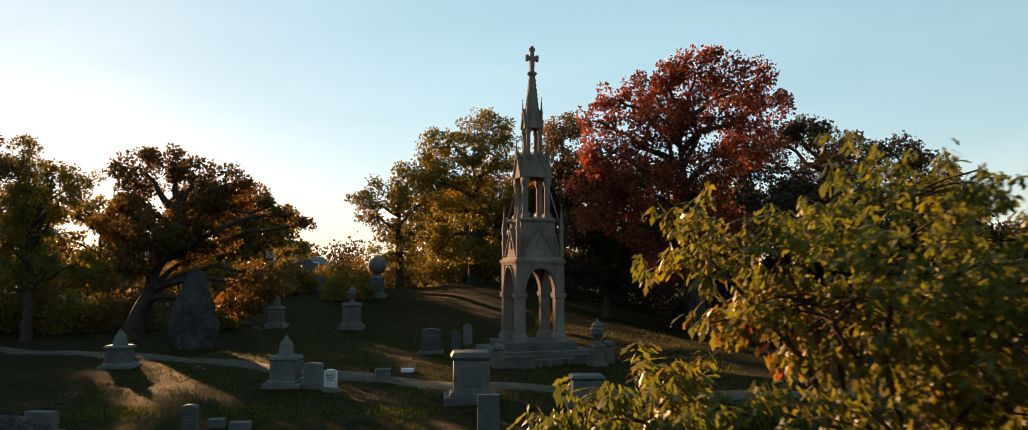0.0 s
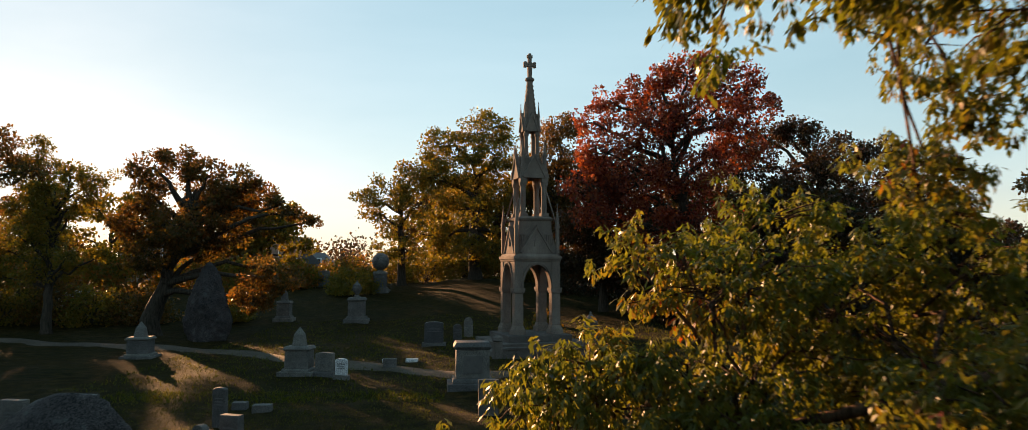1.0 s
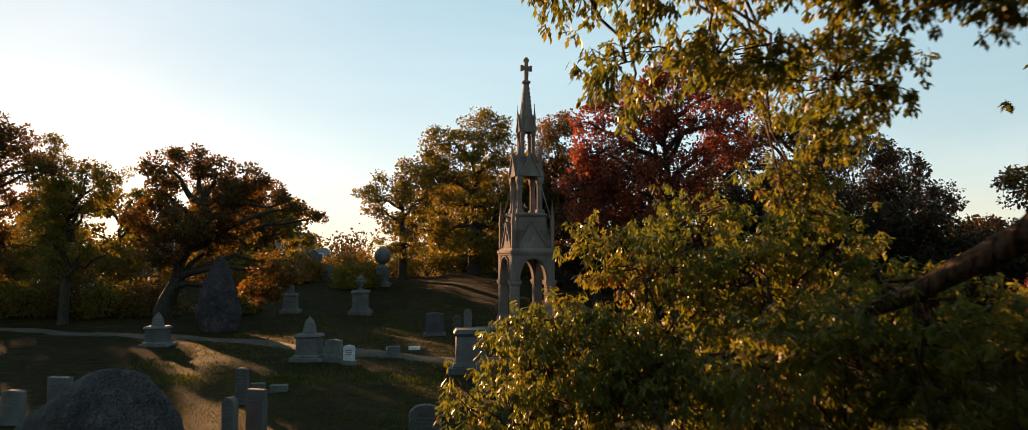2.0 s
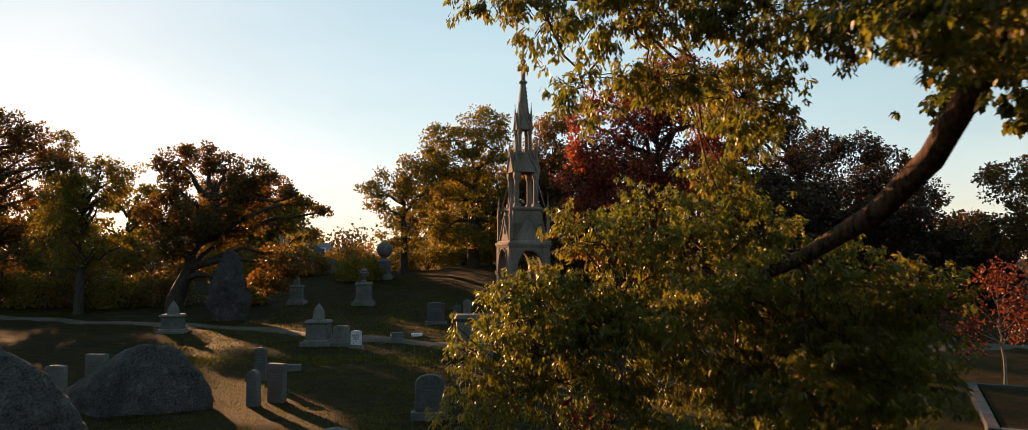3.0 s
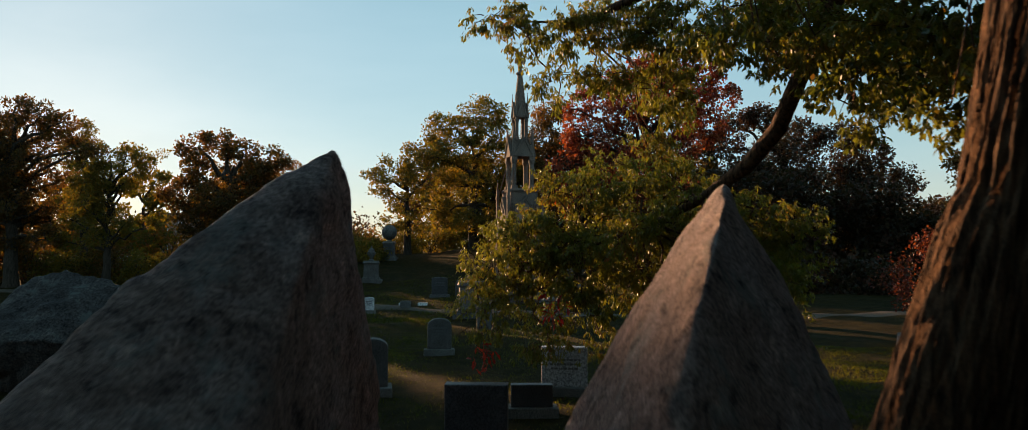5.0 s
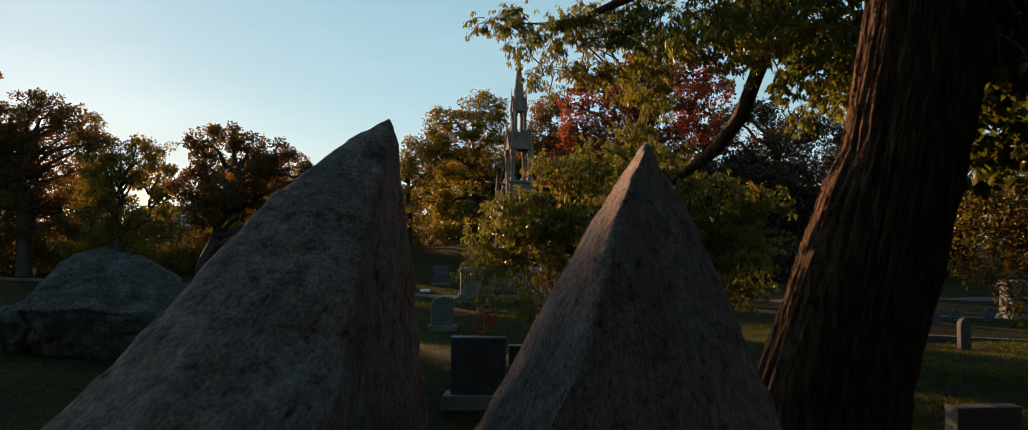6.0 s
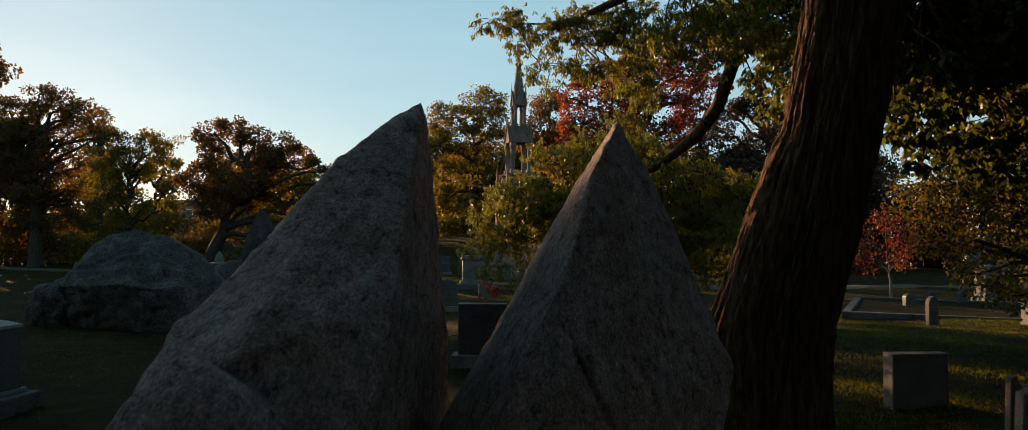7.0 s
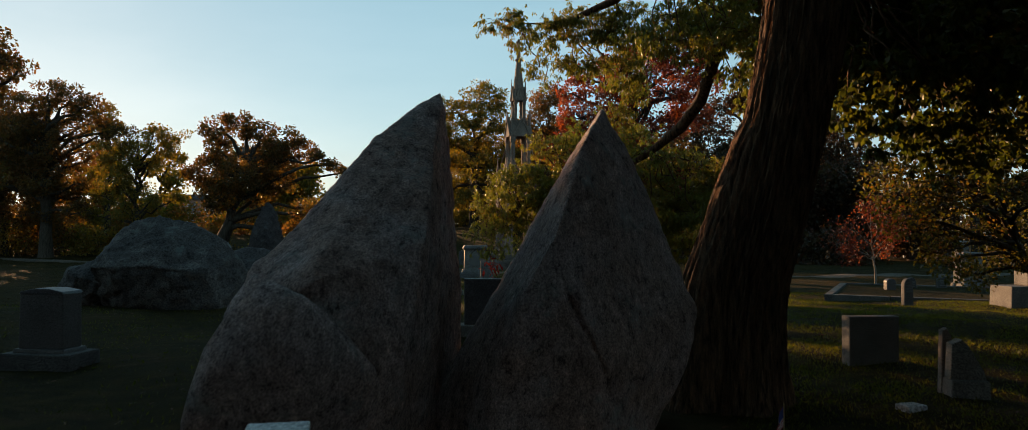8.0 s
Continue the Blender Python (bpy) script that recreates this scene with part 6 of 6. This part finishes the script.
pedestal(16.2, 14.0, 0.7, 1.4, "granite", "tall blue-grey granite pedestal", 6, "flat")
pedestal(2.1, 22.6, 0.9, 0.8, "granite", "low square tomb with a flat cap", 3, "flat")
pedestal(37.0, 53.0, 1.5, 2.2, "granite", "grey pedestal with a tall obelisk shaft", 6, "obelisk")
pedestal(39.3, 54.0, 0.9, 1.5, "pale_stone", "pale pedestal with an urn beneath the trees", 6, "urn")
for tx in (33.6, 34.4, 35.0, 35.9):
    tablet(tx, 54.0, 0.3, 0.5, 0.14, "pale_stone", "small white headstone in a far row", 0.1, 0, 0, False, 40, rows=0)
pedestal(3.3, 31.0, 0.46, 0.85, "terrace_stone", "brownstone post with a rounded cap", 18, "urn", "terrace_stone")


def polished_block(x, y, rz):
    """A polished die with a low pitched top, on a broad rough base."""
    t = thing("block_monument", x, y, ground_at(x, y), rz, "polished dark granite block on a broad rough base", "monument")
    bm = bmesh.new()
    box(bm, 0, 0, -0.12, 1.0, 0.62, 0.34, 0.97, 0.025)
    part("base", bm, "kerb_stone", t, "rough-hewn grey base")
    bm = bmesh.new()
    box(bm, 0, 0, 0.22, 0.72, 0.44, 0.05, 0.96, 0.01)
    box(bm, 0, 0, 0.27, 0.62, 0.36, 0.7, 0.97, 0.012)
    part("die", bm, "slate", t)
    bm = bmesh.new()
    prism(bm, [(-0.31, 0.968), (0.31, 0.968), (0.29, 1.0), (0.1, 1.035), (-0.1, 1.035), (-0.29, 1.0)], -0.185, 0.185, 0.008)
    part("cap", bm, "slate", t)


polished_block(-5.6, -2.7, -8)
tablet(-6.35, -1.5, 0.18, 0.62, 0.12, "granite", "slim grey marker post behind the polished block", 0.06, -6, 0, False, 51, rows=0)


def ledger(x, y, w, d, h, mat, label, rz=0, lean=0):
    z = ground_at(x, y)
    bm = bmesh.new()
    box(bm, 0, 0, -0.1, w, d, h + 0.1, 0.98, 0.015)
    ob = part("ground_marker", bm, mat)
    ob.matrix_basis = pose(x, y, z, lean, 0, rz)
    return tagged(ob, label, "gravestone", "ground markers")


ledger(4.28, -5.2, 0.24, 0.18, 0.06, "pale_stone", "small pale flat marker sunk in grass", 20)
ledger(-0.88, -8.66, 0.34, 0.26, 0.7, "marble", "pale square marker before the boulder", 12)
ledger(-2.6, -1.4, 0.4, 0.3, 0.1, "marble", "small pale flat marker sunk in grass", 5)
ledger(-4.9, 29.2, 0.5, 0.3, 0.14, "marble", "small pale flat marker by the path", 5)
ledger(-4.0, 29.4, 0.5, 0.3, 0.14, "marble", "small pale flat marker by the path", 5)
ledger(-6.6, 19.0, 0.5, 0.3, 0.2, "granite", "low grey marker set in the lawn", 5)
ledger(-7.4, 19.6, 0.4, 0.3, 0.2, "granite", "low grey marker set in the lawn", 5)


def wedge_stone():
    """A broken leaning stone propped on its base."""
    x, y = 5.26, -4.4
    t = thing("broken_headstone", x, y, ground_at(x, y), -10, "broken pointed headstone leaning on its plinth", "gravestone")
    bm = bmesh.new()
    box(bm, 0.02, 0, -0.1, 0.4, 0.34, 0.3, 0.95, 0.02)
    part("plinth", bm, "granite", t)
    bm = bmesh.new()
    prism(bm, [(-0.16, 0.2), (0.2, 0.2), (0.18, 0.29), (0.03, 0.56), (-0.04, 0.63), (-0.14, 0.58)], -0.09, 0.09, 0.012)
    part("tablet", bm, "granite", t)
    bm = bmesh.new()
    prism(bm, [(-0.19, -0.05), (-0.06, -0.05), (-0.06, 0.6), (-0.12, 0.73), (-0.17, 0.7)], 0.1, 0.22, 0.012)
    part("shard", bm, "brownstone", t, "reddish upright shard")


wedge_stone()


def family_block():
    x, y = 13.4, 6.4
    t = thing("family_monument", x, y, ground_at(x, y), 4, "wide granite family monument with worn lettering", "monument")
    bm = bmesh.new()
    box(bm, 0, 0, -0.1, 1.9, 0.8, 0.6, 0.97, 0.02)
    part("base", bm, "granite", t)
    bm = bmesh.new()
    box(bm, 0.25, 0, 0.5, 1.3, 0.5, 0.9, 0.97, 0.03)
    part("die", bm, "granite", t)
    carved_lines(t, 1.2, 0.28, 1, -0.4, 50)


family_block()


def lot_kerb():
    """A raised family lot with a low granite kerb."""
    t = thing("grave_lot_kerb", 13.67, 10.85, ground_at(13.67, 10.85), -27, "low granite kerb round a raised family lot", "kerb")
    for sx, sy, w, d in ((0, -3.0, 6.0, 0.22), (0, 3.0, 6.0, 0.22), (-3.1, 0, 0.22, 6.2), (3.1, 0, 0.22, 6.2)):
        n = 4
        for i in range(n):
            bm = bmesh.new()
            if w > d:
                box(bm, sx - w / 2 + w / n * (i + 0.5), sy, -0.15, w / n - 0.012, d, 0.28, 0.99, 0.02)
            else:
                box(bm, sx, sy - d / 2 + d / n * (i + 0.5), -0.15, w, d / n - 0.012, 0.28, 0.99, 0.02)
            part("kerbstone", bm, "kerb_stone", t)
    bm = bmesh.new()
    box(bm, 0, 0, 0, 5.9, 5.7, 0.1, 1, 0.03)
    part("turf", bm, "lawn", t, "raised turf inside the kerb")


lot_kerb()


def small_flag():
    t = thing("flag", 2.54, -6.6, ground_at(2.54, -6.6), 25, "small striped flag on a stick in the grass", "flag")
    bm = bmesh.new()
    lathe(bm, [(0.005, -0.05), (0.005, 0.39)], 6)
    part("stick", bm, "woodstick", t)
    for i in range(13):
        V, F = [], []
        for k in range(9):
            u = k / 8 * 0.3
            for j in (0, 1):
                zz = 0.37 - (i + j) * 0.0125 - u * 0.75
                V.append((-u * 0.4, 0.02 * math.sin(u * 22), zz))
            if k:
                F.append((2 * k - 2, 2 * k, 2 * k + 1, 2 * k - 1))
        mesh_part("stripe", V, F, "flag_red" if i % 2 == 0 else "flag_white", t)
    V, F = [], []
    for k in range(5):
        u = k / 8 * 0.24
        for j in (0, 7):
            V.append((-u * 0.4, 0.02 * math.sin(u * 22) - 0.003, 0.37 - j * 0.0125 - u * 0.75))
        if k:
            F.append((2 * k - 2, 2 * k, 2 * k + 1, 2 * k - 1))
    mesh_part("canton", V, F, "flag_blue", t)


small_flag()

# ---- far buildings between the trees ----


def far_house(x, y, w, d, h, roof_h, label, rows, cols, rz=0):
    z = ground_at(x, y)
    t = thing("house", x, y, z, rz, label, "house")
    bm = bmesh.new()
    box(bm, 0, 0, -0.5, w, d, h + 0.5, 1, 0)
    part("wall", bm, "brick", t)
    bm = bmesh.new()
    prism(bm, [(-w / 2 - 0.4, h), (w / 2 + 0.4, h), (w / 2 - 0.6 if roof_h < 2 else 0.3, h + roof_h), (-w / 2 + 0.6 if roof_h < 2 else -0.3, h + roof_h)], -d / 2 - 0.4, d / 2 + 0.4, 0)
    part("roof", bm, "roof", t)
    for r in range(rows):
        for c in range(cols):
            bm = bmesh.new()
            cx, cz = -w / 2 + w * (c + 0.5) / cols, 1.0 + r * (h - 0.6) / rows
            box(bm, cx, -d / 2 - 0.02, cz, 1.2, 0.16, 1.6, 1, 0)
            win = part("window", bm, "flag_white", t)
            bm = bmesh.new()
            box(bm, cx, -d / 2 - 0.12, cz + 0.1, 1.0, 0.03, 1.4, 1, 0)
            part("pane", bm, "pane", win)


far_house(-46, 120, 26, 12, 6.0, 0.8, "long flat-roofed brick building far behind the trees", 2, 9)
far_house(-28.0, 108, 5, 8, 1.0, 2.4, "distant house with a steep grey roof", 1, 2)

# ---- grass and fallen leaves ----


def scatter_ground():
    rng = np.random.default_rng(9)
    x, y = [], []
    for x0, x1, y0, y1, k in ((2.5, 14, -7, 13, 150000), (-12, -2, 5, 22, 34000), (-3, 3.5, -5, 20, 24000), (-9, -1, -11, 5, 9000), (-14, 9, 22, 46, 26000)):
        x.append(rng.uniform(x0, x1, k))
        y.append(rng.uniform(y0, y1, k))
    x, y = np.concatenate(x), np.concatenate(y)
    keep = np.sin(x * 1.7 + 0.6 * np.sin(y * 1.3)) + np.sin(y * 2.1 + 0.8 * np.sin(x * 0.9)) + rng.normal(0, 1.0, len(x)) > -1.1
    x, y = x[keep], y[keep]
    n = len(x)
    z = height(x, y)
    P = np.stack([x, y, z - 0.01], 1)
    blade = np.array([(-0.17, 0, 0), (0.17, 0, 0), (0.04, 1, 0.2)])
    D = rng.normal(0, 0.55, (n, 3)) + np.array((0, 0, 0.9))
    V, T = spread(blade, np.array([(0, 1, 2)]), P, D, rng.uniform(0, 6.28, n), rng.uniform(0.032, 0.07, n) * np.where(y > 20, 2.0, 1.0))
    tagged(fast_mesh("grass", V, T, "grass"), "short tufts of autumn grass", "grass", kind="stuff")
    n = 4200
    x = rng.uniform(-14, 16, n)
    y = -11.5 + 40 * rng.uniform(0, 1, n) ** 1.3
    P = np.stack([x, y, height(x, y) + 0.03], 1)
    D = np.stack([rng.normal(0, 1, n), rng.normal(0, 1, n), rng.normal(0, 0.1, n)], 1)
    V, T = spread(FLAT, FLAT_TRI, P, D, rng.normal(0, 0.2, n), rng.uniform(0.06, 0.1, n))
    tagged(fast_mesh("fallen_leaves", V, T, "fallen"), "dry fallen leaves strewn on the lawn", "leaves", kind="stuff")


scatter_ground()
